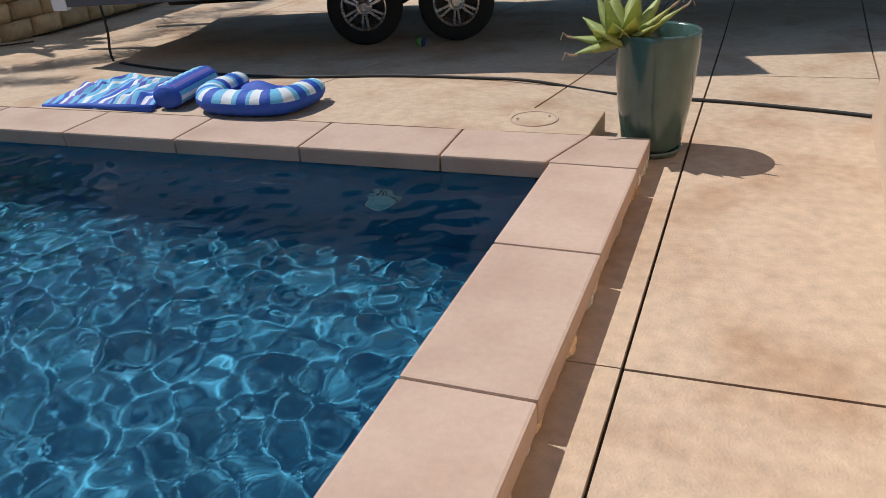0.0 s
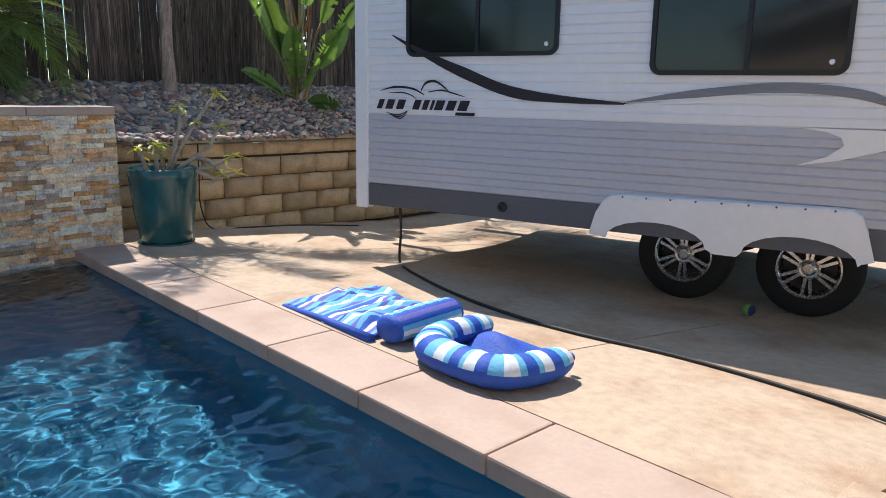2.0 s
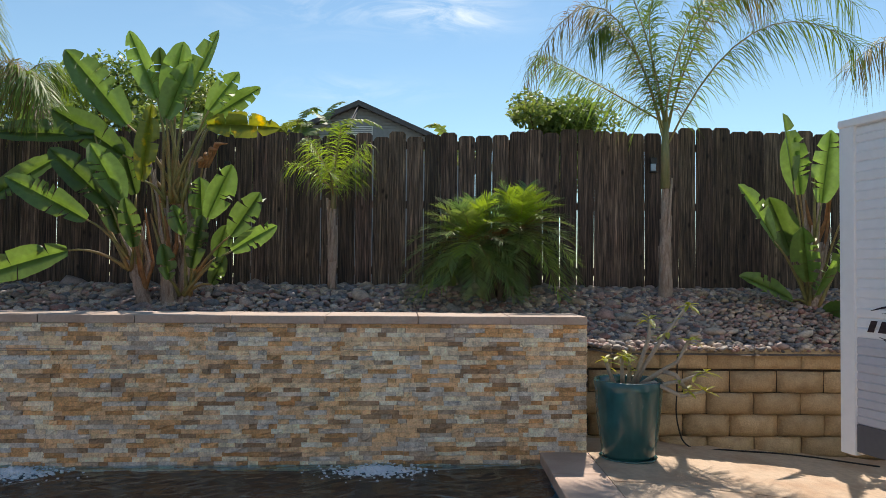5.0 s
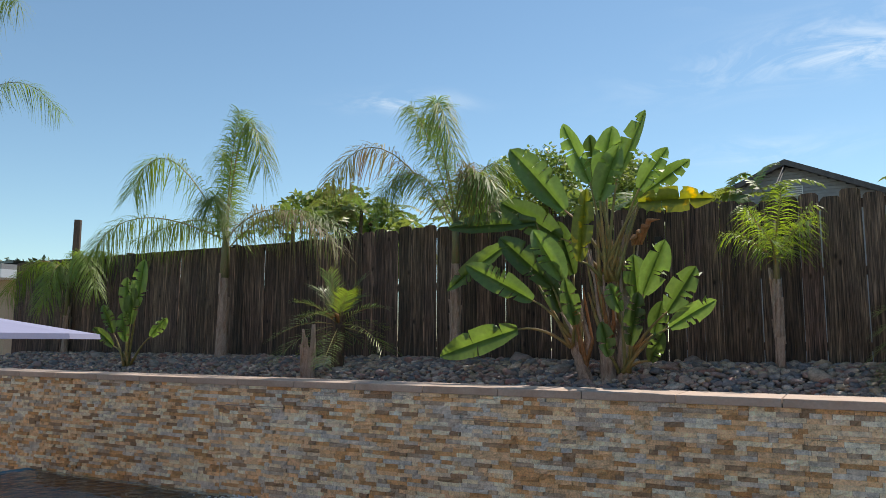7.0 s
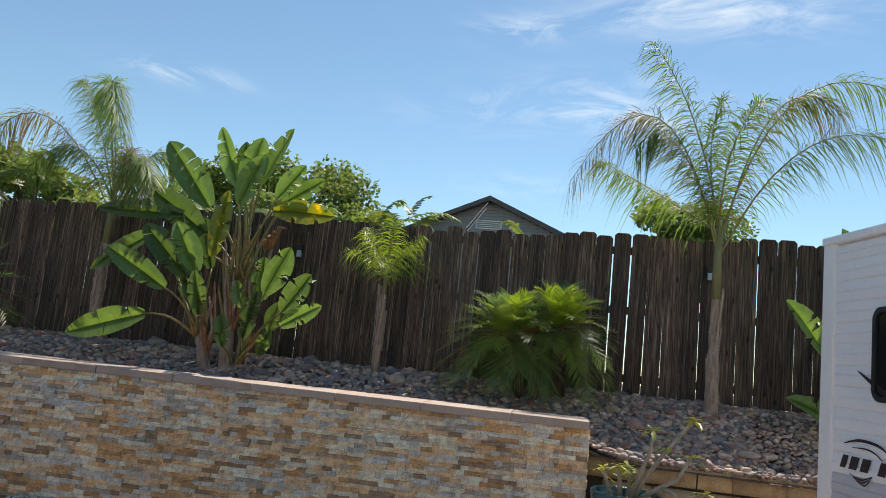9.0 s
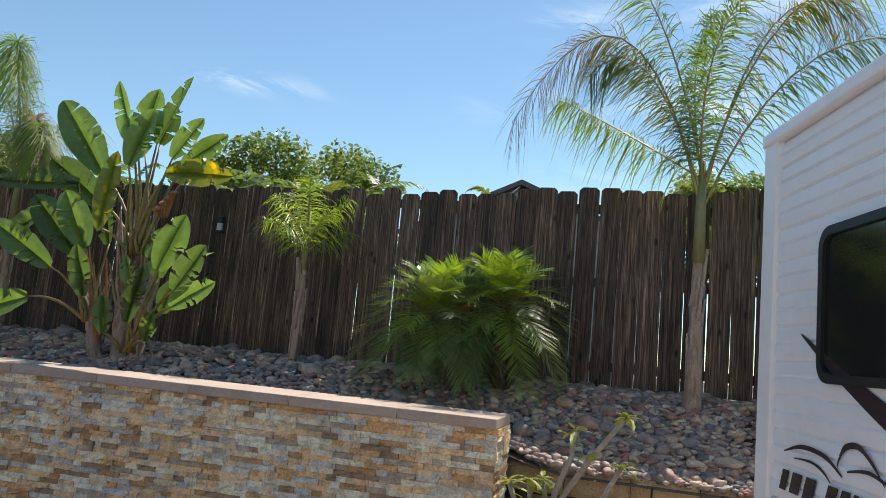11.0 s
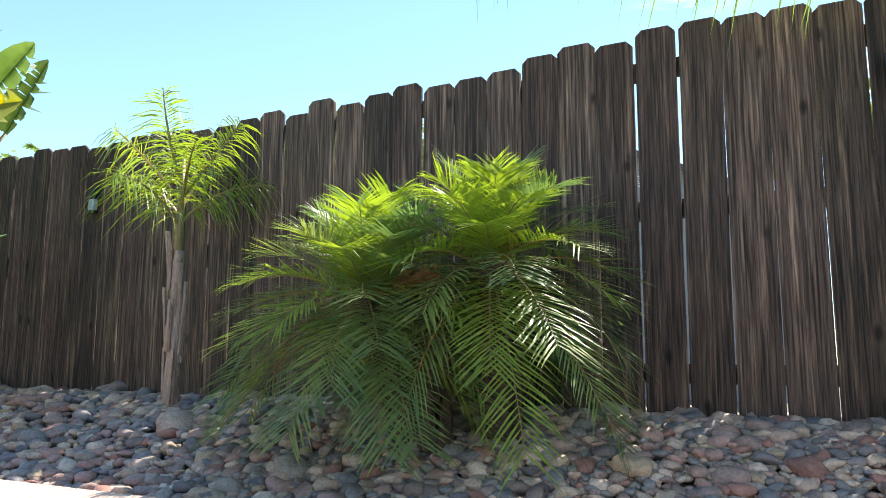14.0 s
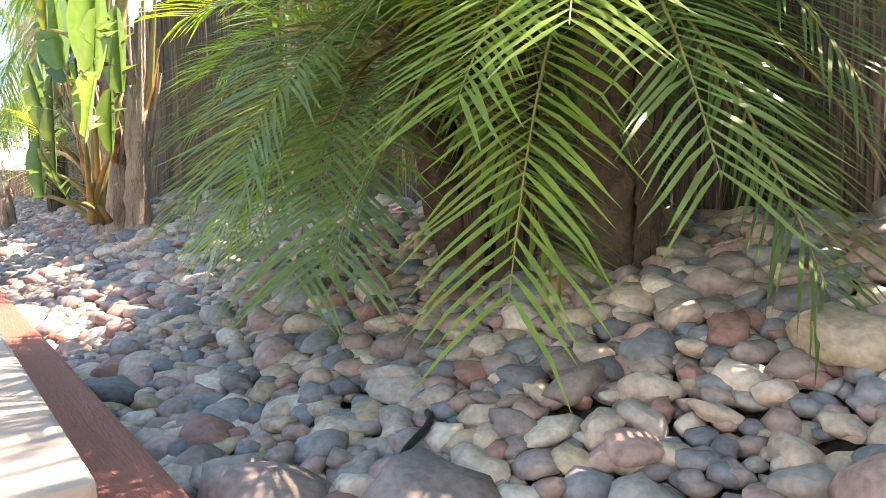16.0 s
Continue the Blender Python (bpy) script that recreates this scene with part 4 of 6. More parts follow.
# slim young palm
sp = thing("palm_tree", "slim young palm with a fibrous grey trunk and curly bright fronds", "palm tree", pose(-8.15, 1.97, 1.28))
rng = random.Random(8)
part("trunk", trunk_mesh(0.92, 0.055, 0.032, rng, "bark", rough=0.2), None, sp)
bark_strips(sp, 0.95, 0.045, 16, rng)
part("crown_shaft", tube(bmesh.new(), [(0, 0, 0.85), (0, 0, 1.15), (0, 0, 1.5)], [0.035, 0.022, 0.012], 8), M["crownshaft"], sp, smooth=True)
for k in range(9):
    a = k * 2.4
    up = 0.12 + 0.062 * k
    part("frond", frond_mesh((0, 0, 1.05 + 0.03 * k), (0.22 * math.cos(a), 0.22 * math.sin(a), 1.25 + up * 0.5), (0.42 * math.cos(a) * (1.15 - 0.06 * k), 0.46 * math.sin(a) * (1.15 - 0.06 * k), 1.15 + up), 0.28, 36, 0.75, 0.009, rng, fan=0.25, start=0.12, m="young_leaf", plumose=0.9, vee=0.2), None, sp)

# clump of pygmy date palms
def date_palm(base, h, count, span, leaf, label, seed, nleaf=46, lean=(0, 0), low=-0.6):
    p = thing("date_palm", label, "palm tree", Matrix.Translation(base), group="low date palms in the bed")
    r_ = random.Random(seed)
    part("trunk", trunk_mesh(h, 0.085, 0.06, r_, "dark_bark", rough=0.3, lean=lean), None, p)
    bark_strips(p, h, 0.08, 40, r_, "dark_bark")
    for k in range(count):
        f = (k + 0.5) / count
        a = k * 2.39996 + r_.uniform(-0.25, 0.25)
        el = 1.45 - 1.95 * f ** 0.9
        L = span * r_.uniform(0.85, 1.1) * (0.88 + 0.2 * f)
        o = Vector((lean[0], lean[1], h - 0.04 * f))
        d = Vector((math.cos(a) * math.cos(el), math.sin(a) * math.cos(el), math.sin(el)))
        c = o + d * L * 0.6
        e = o + d * L * 0.95 + Vector((math.cos(a), math.sin(a), 0)) * L * 0.12 + Vector((0, 0, -1)) * L * (0.10 + 0.62 * f)
        lim = 0.55 if base[1] > 0 else 1.0
        if e.x > lim:
            e.x = lim + (e.x - lim) * 0.2
            c.x = min(c.x, lim * 0.8)
        ylim = 0.52 if base[1] > 3.9 else 0.40
        if base[1] > 0 and e.y > ylim:
            e.y = ylim + (e.y - ylim) * 0.3
        if e.z < 0.10:
            e.z = 0.10 + r_.uniform(0, 0.06)
        if base[0] + e.x < -8.50:
            e.x = -8.50 - base[0] + r_.uniform(0, 0.05)
            c.x = max(c.x, -8.48 - base[0])
        part("frond", frond_mesh(o, c, e, leaf * 1.12, int(nleaf * 0.74), 0.20, 0.0088, r_, fan=0.55, start=0.14, m="date_leaf" if r_.random() > 0.25 else "young_leaf", rachis=0.006, vee=0.30, taper=0.32, plumose=0.10), None, p)
    for k in range(3):
        a = r_.uniform(-0.8, 0.8)
        part("dry_bract", tube(bmesh.new(), [(lean[0], lean[1], h), (0.08 * math.cos(a), 0.14 * math.sin(a), h + 0.10), (0.16 * math.cos(a), 0.22 * math.sin(a), h + 0.13)], [0.012, 0.03, 0.004], 6), M["dry"], p)
    return p


date_palm((-7.93, 3.74, 1.18), 0.68, 60, 0.62, 0.215, "bushy pygmy date palm with arching glossy fronds", 21, lean=(0.08, -0.30))
date_palm((-8.06, 4.0, 1.18), 0.82, 54, 0.60, 0.215, "bushy pygmy date palm with upright bright fronds", 22, lean=(0.04, -0.03))
date_palm((-7.65, -3.1, 1.18), 0.62, 18, 0.85, 0.24, "small date palm with yellow-green drooping fronds", 23, nleaf=26)


# bird-of-paradise plants
def paddle(p, o, tip, blade, w, face, rng, m="paddle", splits=3, curl=0.12, arch=0.1, neck=None):
    """A stalk from o and a long paddle blade that ends at tip; face turns the blade about its axis."""
    o, tip = Vector(o), Vector(tip)
    ax = (tip - o)
    L = ax.length
    d = ax.normalized()
    start = tip - d * min(blade, L * 0.85)
    if neck is not None:
        start = Vector(neck)
        d, blade = (tip - start).normalized(), (tip - start).length
    mid = (o + start) / 2 + Vector((0, 0, arch * L))
    b_ = bmesh.new()
    tube(b_, [bez(o, mid, start, i / 6) for i in range(7)], [0.022 - 0.0022 * i for i in range(7)], 6)
    for f in b_.faces:
        f.material_index = 1
    ref = Vector((1, 0, 0)) if abs(d.x) < 0.8 else Vector((0, 1, 0))
    side = d.cross(ref).normalized()
    nor = side.cross(d).normalized()
    q = Matrix.Rotation(face * 0.8 + rng.uniform(-0.5, 0.5), 3, d)
    side, nor = q @ side, q @ nor
    K = 16
    cuts = {rng.randrange(3, K - 2): rng.choice((-1, 1)) for _ in range(splits)}
    for sg in (-1, 1):
        prev = None
        for k in range(K + 1):
            t = k / K
            hw = w * (0.52 if neck else 0.60) * (math.sin(math.pi * min(t * 0.92 + 0.06, 1)) ** 0.66) * (1 if t < 0.97 else 0.4)
            c = start + d * blade * t + Vector((0, 0, -1)) * curl * blade * t * t
            edge = c + side * sg * hw * 0.96 + nor * hw * 0.34 + Vector((0, 0, 0.006 * rng.uniform(-1, 1)))
            half = c + side * sg * hw * 0.5 + nor * hw * 0.22
            cur = [b_.verts.new(c), b_.verts.new(half), b_.verts.new(edge)]
            if prev:
                b_.faces.new((prev[0], cur[0], cur[1], prev[1]))
                b_.faces.new((prev[1], cur[1], cur[2], prev[2]))
            if cuts.get(k) == sg and 0 < k < K:
                c2 = [b_.verts.new(c), b_.verts.new(half + d * 0.012), b_.verts.new(edge + d * rng.uniform(0.03, 0.08) - nor * rng.uniform(0.02, 0.10) - side * sg * hw * rng.uniform(0.0, 0.15))]
                cur = c2
            prev = cur
    bmesh.ops.remove_doubles(b_, verts=b_.verts, dist=0.0005)
    return part("leaf", mesh_from(b_, "leaf", [M[m], M["petiole"]], True), None, p)


def strelitzia(base, leaves, label, seed, trunks=()):
    p = thing("bird_of_paradise", label, "plant", Matrix.Translation(base), group="bird of paradise plants")
    r_ = random.Random(seed)
    for x, y, h, lx, ly in trunks:
        part("trunk", trunk_mesh(h, 0.085, 0.055, r_, "bark", lean=(lx, ly), rough=0.25), None, p, at=pose(x, y, 0))
        for k in range(15):
            a = r_.uniform(0, 6.28)
            t = r_.uniform(0.25, 1.0)
            part("stalk_sheath", tube(bmesh.new(), [(x + lx * t, y + ly * t, h * t), (x + lx * t + 0.09 * math.cos(a), y + ly * t + 0.09 * math.sin(a), h * t + 0.25), (x + lx + 0.14 * math.cos(a), y + ly + 0.14 * math.sin(a), h * t + r_.uniform(0.45, 0.9))], [0.028, 0.020, 0.008], 6), M[r_.choice(("petiole", "bark", "bark", "dry"))], p)
    for lf in leaves:
        o, tip, blade, w, face = lf[:5]
        o = (o[0] + r_.uniform(-0.06, 0.06), o[1] + r_.uniform(-0.07, 0.07), o[2] - r_.uniform(0, 0.3) * (o[2] > 1))
        paddle(p, o, tip, blade, w, radians(face), r_, m=lf[5] if len(lf) > 5 else "paddle", splits=r_.randrange(4, 11), curl=r_.uniform(0.04, 0.22) if len(lf) < 7 else r_.uniform(0.0, 0.08), neck=lf[6] if len(lf) > 6 else None)
    return p


# tips as (x, y, z) from the plant's foot
upper = [((0.05, -0.20, 2.05), (0.05, -0.49, 2.76), 0.27), ((0.15, -0.04, 1.92), (0.15, 0.09, 2.65), 0.30), ((0.10, 0.11, 2.06), (0.10, 0.42, 2.73), 0.26), ((-0.10, -0.18, 2.01), (-0.10, -0.24, 2.64), 0.28),
         ((0.15, 0.35, 1.91), (0.15, 0.64, 2.32), 0.22), ((0.0, 0.36, 1.89), (0.0, 0.82, 2.20), 0.20), ((0.1, -0.47, 1.77), (0.1, -1.10, 2.56), 0.36), ((-0.05, -0.57, 1.49), (-0.05, -1.29, 2.01), 0.34),
         ((-0.2, -0.10, 2.15), (-0.2, 0.04, 2.56), 0.24), ((0.28, -0.02, 1.80), (0.30, 0.20, 2.35), 0.28), ((-0.25, 0.20, 1.80), (-0.3, 0.50, 2.25), 0.26)]
yellowed = [((0.2, 0.35, 1.76), (0.2, 1.07, 1.78), 0.26), ((0.3, -0.24, 1.19), (0.3, -0.15, 1.94), 0.22)]
spread = [((0.3, -0.93, 0.51), (0.3, -1.88, 0.26), 0.30), ((0.0, -0.84, 1.68), (0.0, -1.96, 1.72), 0.27), ((0.25, -0.78, 0.81), (0.25, -1.58, 1.26), 0.28), ((0.15, -0.60, 0.96), (0.15, -1.21, 1.56), 0.34), ((-0.15, -1.25, 1.49), (-0.15, -2.05, 1.05), 0.24),
          ((0.2, -0.46, 1.01), (0.2, -0.79, 1.57), 0.30), ((0.1, -0.53, 0.69), (0.1, -0.68, 1.12), 0.22), ((-0.1, -0.45, 1.10), (-0.1, -0.62, 1.72), 0.28), ((0.3, -0.30, 0.55), (0.4, -0.36, 1.05), 0.2)]
pup = [((0.15, 0.36, 0.85), (0.15, 0.59, 1.39), 0.28), ((0.2, 0.60, 0.67), (0.2, 0.88, 1.10), 0.26), ((0.25, 0.63, 0.52), (0.25, 1.06, 0.81), 0.20), ((0.2, 0.15, 0.68), (0.2, 0.03, 0.97), 0.20),
       ((0.35, 0.27, 0.35), (0.35, 0.37, 0.90), 0.20), ((0.4, 0.08, 0.24), (0.4, 0.01, 0.58), 0.18), ((0.0, 0.26, 0.79), (0.0, 0.23, 1.30), 0.26), ((0.1, 0.44, 0.46), (0.1, 0.53, 0.80), 0.2), ((0.3, 0.45, 0.20), (0.45, 0.62, 0.50), 0.16)]
leaves = [((0.0, 0.0, 1.0), tip, 0, w, 8, "paddle", neck) for neck, tip, w in upper]
leaves += [((0.05, -0.40, 0.32), tip, 0, w, 15, "paddle", neck) for neck, tip, w in spread]
leaves += [((0.15, 0.15, 0.08), tip, 0, w, 10, "paddle", neck) for neck, tip, w in pup]
leaves += [((0.05, -0.1 if neck[2] > 1 else -0.4, 1.0 if neck[2] > 1 else 0.3), tip, 0, w, 20, "paddle_yellow", neck) for neck, tip, w in yellowed]
strelitzia((-7.64, 0.47, 1.20), leaves, "large bird of paradise with tattered paddle leaves and several stems", 31,
           trunks=((0, -0.05, 0.95, 0.0, -0.08), (0.05, -0.22, 0.42, 0.0, -0.2), (-0.08, 0.05, 0.85, -0.02, 0.06)))
K0 = (0.0, 0.0, 0.15)
bop = [o for o in scene.objects if o.name.startswith("bird_of_paradise")][0]
for k in range(4):
    part("dry_flower", tube(bmesh.new(), [(0.1, 0.25 + 0.03 * k, 1.35), (0.2, 0.3 + 0.05 * k, 1.42 + 0.05 * k), (0.28, 0.28 + 0.1 * k, 1.38 + 0.06 * k)], [0.012, 0.03, 0.003], 6), M["dry"], bop)
strelitzia((-7.3, -6.75, 1.1), [
    ((0, 0, 0.1), (0.1, 0.42, 1.75), 0.8, 0.22, 10), ((0, 0, 0.1), (0.1, 0.05, 1.55), 0.7, 0.22, -10), ((0, 0, 0.1), (0.2, -0.35, 1.05), 0.5, 0.15, 50), ((0, 0, 0.1), (0.1, 0.22, 1.3), 0.6, 0.2, 20),
    ((0, 0, 0.1), (0.1, 0.95, 0.85), 0.5, 0.15, 50), ((0, 0, 0.1), (0.2, -0.55, 0.75), 0.5, 0.16, 30), ((0, 0, 0.1), (0.2, 0.1, 0.95), 0.5, 0.18, 0)],
    "young bird of paradise with upright paddle leaves", 32)
K0 = (0.0, 0.0, 0.15)
strelitzia((-7.95, 7.05, 0.98), [
    (K0, (0.3, -0.45, 2.35), 0.85, 0.26, 20), (K0, (0.4, -0.95, 1.60), 0.85, 0.24, 70), (K0, (0.3, -0.90, 0.60), 0.75, 0.22, 40), (K0, (0.2, -0.55, 1.5), 0.8, 0.28, 0), (K0, (0.2, 0.1, 2.1), 0.8, 0.28, 10),
    (K0, (0.4, -0.3, 1.1), 0.7, 0.25, -20), (K0, (0.3, 0.4, 1.9), 0.8, 0.26, 20), (K0, (0.5, -0.05, 0.8), 0.6, 0.22, 30), (K0, (0.5, 0.35, 1.2), 0.7, 0.25, 10), (K0, (0.3, 0.7, 1.6), 0.8, 0.25, 30), (K0, (0.0, -0.2, 2.2), 0.8, 0.26, -30),
    (K0, (0.6, 0.1, 0.25), 0.55, 0.18, 60)],
    "bird of paradise with dark glossy leaves behind the trailer", 33, trunks=((0, 0, 0.9, 0.0, 0.05),))

# stump
st = thing("palm_stump", "short grey weathered palm stump among the stones", "stump", pose(-7.2, -3.2, 1.08))
part("trunk", trunk_mesh(0.42, 0.11, 0.075, random.Random(4), "bark", rough=0.25), None, st)
bark_strips(st, 0.5, 0.09, 10, random.Random(5))


# trees beyond the fence
def leaf_crown(blobs, count, size, rng, m):
    verts, faces = [], []
    for k in range(count):
        cx, cy, cz, rx, ry, rz = blobs[rng.randrange(len(blobs))]
        while True:
            v = Vector((rng.uniform(-1, 1), rng.uniform(-1, 1), rng.uniform(-1, 1)))
            if 0.35 < v.length < 1.0 + 0.15 * rng.random():
                break
        p = Vector((cx + v.x * rx, cy + v.y * ry, cz + v.z * rz))
        d = Vector((rng.uniform(-1, 1), rng.uniform(-1, 1), rng.uniform(-0.9, 0.5))).normalized()
        s = d.cross(Vector((rng.uniform(-1, 1), rng.uniform(-1, 1), 1))).normalized() * size * 0.32
        L = size * rng.uniform(0.7, 1.3)
        i = len(verts)
        verts += [p, p + d * L * 0.45 + s, p + d * L, p + d * L * 0.45 - s]
        faces.append((i, i + 1, i + 2, i + 3))
    me = bpy.data.meshes.new("crown")
    me.from_pydata([tuple(v) for v in verts], [], faces)
    me.materials.append(M[m])
    return me


def tree(base, h, blobs, count, size, label, seed, m="tree_leaf"):
    t = thing("tree", label, "tree", Matrix.Translation(base))
    r_ = random.Random(seed)
    b_ = bmesh.new()
    tube(b_, [(0, 0, -0.3), (0.05, 0.05, h * 0.5), (0, 0.1, h)], [0.16, 0.12, 0.05], 8)
    for cx, cy, cz, *_ in blobs:
        tube(b_, [(0, 0.05, h * 0.55), (cx * 0.5, cy * 0.5, (cz + h * 0.6) / 2), (cx, cy, cz)], [0.07, 0.045, 0.015], 6)
    part("trunk", b_, M["dark_bark"], t)
    part("crown", leaf_crown(blobs, count, size, r_, m), None, t)
    return t


def blobs_of(rng, n, sx, sy, z0, z1, r):
    return [(rng.uniform(-sx, sx), rng.uniform(-sy, sy), rng.uniform(z0, z1), r * rng.uniform(0.6, 1.2), r * rng.uniform(0.7, 1.3), r * rng.uniform(0.5, 0.9)) for _ in range(n)]


tr = random.Random(70)
tree((-20.0, -5.0, 0.6), 4.5, blobs_of(tr, 36, 1.8, 2.2, 2.6, 5.9, 0.75), 19000, 0.15, "leafy green tree behind the fence", 1)
tree((-22.0, 6.5, 0.6), 4.2, blobs_of(tr, 22, 1.2, 1.2, 3.4, 6.0, 0.62), 11000, 0.16, "round leafy tree behind the fence", 2)
tree((-12.5, -6.3, 0.6), 3.4, blobs_of(tr, 18, 1.0, 1.7, 2.4, 3.9, 0.6), 6500, 0.15, "dense green tree behind the fence", 3)
tree((-12.2, -0.4, 0.6), 3.0, blobs_of(tr, 14, 0.8, 1.6, 2.2, 3.35, 0.5), 5000, 0.14, "low leafy tree behind the fence", 4)


def ailanthus(base, span, label, seed, n=14):
    p = thing("sumac_shrub", label, "shrub", Matrix.Translation(base), group="sumac shrubs behind the fence")
    r_ = random.Random(seed)
    part("trunk", tube(bmesh.new(), [(0, 0, 0.40 - base[2]), (0.05, 0, -1.2), (0, 0, 0)], [0.06, 0.05, 0.03], 6), M["dark_bark"], p)
    for k in range(n):
        a = k * 2.4 + r_.uniform(-0.3, 0.3)
        el = r_.uniform(-0.1, 0.9)
        oy = r_.uniform(-span, span)
        o = Vector((r_.uniform(-0.3, 0.3), oy * 0.7, r_.uniform(-0.3, 0.05)))
        d = Vector((math.cos(a) * 0.6, math.sin(a), 0)) * math.cos(el) + Vector((0, 0, math.sin(el)))
        L = r_.uniform(0.55, 0.85)
        part("leaf", frond_mesh(o, o + d * L * 0.6 + Vector((0, 0, 0.1)), o + d * L + Vector((0, 0, -0.16)), 0.17, 13, 0.3, 0.055, r_, fan=0.2, start=0.1, m="tree_leaf", rachis=0.006, vee=0.1, taper=0.3), None, p)
    return p


for i, (y, z, sp_, n_) in enumerate(((1.3, 3.55, 0.5, 16), (-0.3, 3.5, 0.7, 16), (-5.0, 3.9, 1.0, 22), (3.3, 3.25, 0.5, 10), (-2.6, 3.6, 0.9, 18), (5.6, 3.2, 0.5, 8), (-6.6, 3.8, 0.8, 14))):
    ailanthus((-10.6, y, z), sp_, "feathery-leaved sumac shrub rising above the fence", 90 + i, n_)

# ---- pots, float, cord and small things ----
M["glaze"] = mat("green_glaze", (0.05, 0.105, 0.085), 0.2, var=0.25, scale=3, fine=14, bump=0.06, second=(0.08, 0.12, 0.10), mixat=(0.46, 0.70), coat=0.5, stretch=(1, 1, 0.5))
M["teal_glaze"] = mat("teal_glaze", (0.015, 0.085, 0.09), 0.22, var=0.2, scale=3, fine=14, bump=0.05, second=(0.03, 0.12, 0.115), coat=0.4, stretch=(1, 1, 0.5))
M["agave"] = mat("agave_leaf", (0.36, 0.42, 0.14), 0.45, var=0.12, scale=4, fine=25, bump=0.05, second=(0.48, 0.48, 0.15), translucent=0.22)
M["withered"] = mat("withered_tip", (0.42, 0.30, 0.20), 0.8, var=0.2, bump=0.2)
M["twig"] = mat("grey_branch", (0.40, 0.34, 0.27), 0.75, var=0.2, scale=12, fine=50, bump=0.4)
M["leaflet"] = mat("plumeria_leaf", (0.28, 0.32, 0.07), 0.4, var=0.25, scale=6, fine=25, second=(0.50, 0.46, 0.08), translucent=0.35)
M["cord"] = mat("black_cord", (0.02, 0.018, 0.016), 0.6, var=0.2, bump=0.1)


def planter(name, label, at, prof, m, saucer_r):
    p = thing(name, label, "planter", at)
    b_ = lathe(bmesh.new(), prof, 48)
    part("pot", b_, m, p, smooth=True)
    part("saucer", lathe(bmesh.new(), [(0.0, 0.0), (saucer_r - 0.02, 0.0), (saucer_r, 0.035), (saucer_r - 0.012, 0.038), (saucer_r - 0.035, 0.012), (0.0, 0.012)], 40), m, p, smooth=True)
    return p


pot1 = planter("flower_pot", "tall green glazed flower pot with drips on a saucer", pose(-0.095, 4.55, -0.10) @ Matrix.Diagonal((0.91, 0.91, 0.96, 1)), [(0.0, 0.02), (0.145, 0.02), (0.165, 0.06), (0.20, 0.28), (0.218, 0.50), (0.226, 0.615), (0.226, 0.64), (0.214, 0.648), (0.203, 0.635), (0.197, 0.5), (0.18, 0.45)], M["glaze"], 0.175)
part("potting_soil", lathe(bmesh.new(), [(0.0, 0.44), (0.1, 0.435), (0.185, 0.43)], 24), M["soil"], pot1)
pot2 = planter("flower_pot", "large teal glazed flower pot on a saucer beside the stone wall", pose(-6.33, 4.68, 0.0), [(0.0, 0.02), (0.20, 0.02), (0.215, 0.06), (0.255, 0.32), (0.275, 0.58), (0.283, 0.655), (0.272, 0.665), (0.258, 0.655), (0.25, 0.58)], M["teal_glaze"], 0.235)
part("potting_soil", lathe(bmesh.new(), [(0.0, 0.59), (0.15, 0.585), (0.256, 0.575)], 24), M["soil"], pot2)

# agave
ag = thing("agave", "pale green agave rosette with withered leaf tips in the pot", "plant", pose(-0.25, 4.50, 0.47) @ Matrix.Diagonal((0.74, 0.74, 0.80, 1)))
arng = random.Random(14)


def agave_leaf(az, el, L, w, droop, dry):
    b_ = bmesh.new()
    d = Vector((math.cos(az) * math.cos(el), math.sin(az) * math.cos(el), math.sin(el)))
    s = Vector((-math.sin(az), math.cos(az), 0))
    n_ = d.cross(s) * -1
    rows = []
    K = 9
    for k in range(K + 1):
        t = k / K
        hw = w * 0.5 * (0.55 + 0.45 * math.sin(math.pi * min(t * 1.05, 1))) * (1 - t ** 3.2) + 0.0015
        c = d * L * t + Vector((0, 0, -droop * L * t * t))
        th = 0.022 * (1 - t) + 0.003
        rows.append([b_.verts.new(c + s * hw * f + n_ * (abs(f) ** 2 * hw * 0.45 - (th if u else 0))) for u, f in ((0, -1), (0, -0.5), (0, 0), (0, 0.5), (0, 1), (1, 0.5), (1, 0), (1, -0.5))])
    for a, b in zip(rows, rows[1:]):
        for i in range(8):
            f = b_.faces.new((a[i], a[(i + 1) % 8], b[(i + 1) % 8], b[i]))
    o_ = part("leaf", b_, M["agave"], ag, smooth=True)
    if dry:
        tip = d * L + Vector((0, 0, -droop * L))
        part("withered_tip", tube(bmesh.new(), [tip - d * 0.03, tip + d * 0.02, tip + d * 0.05 + Vector((0, 0, 0.02)), tip + d * 0.07 + Vector((0, 0, -0.03))], [0.010, 0.008, 0.006, 0.003], 6), M["withered"], ag)


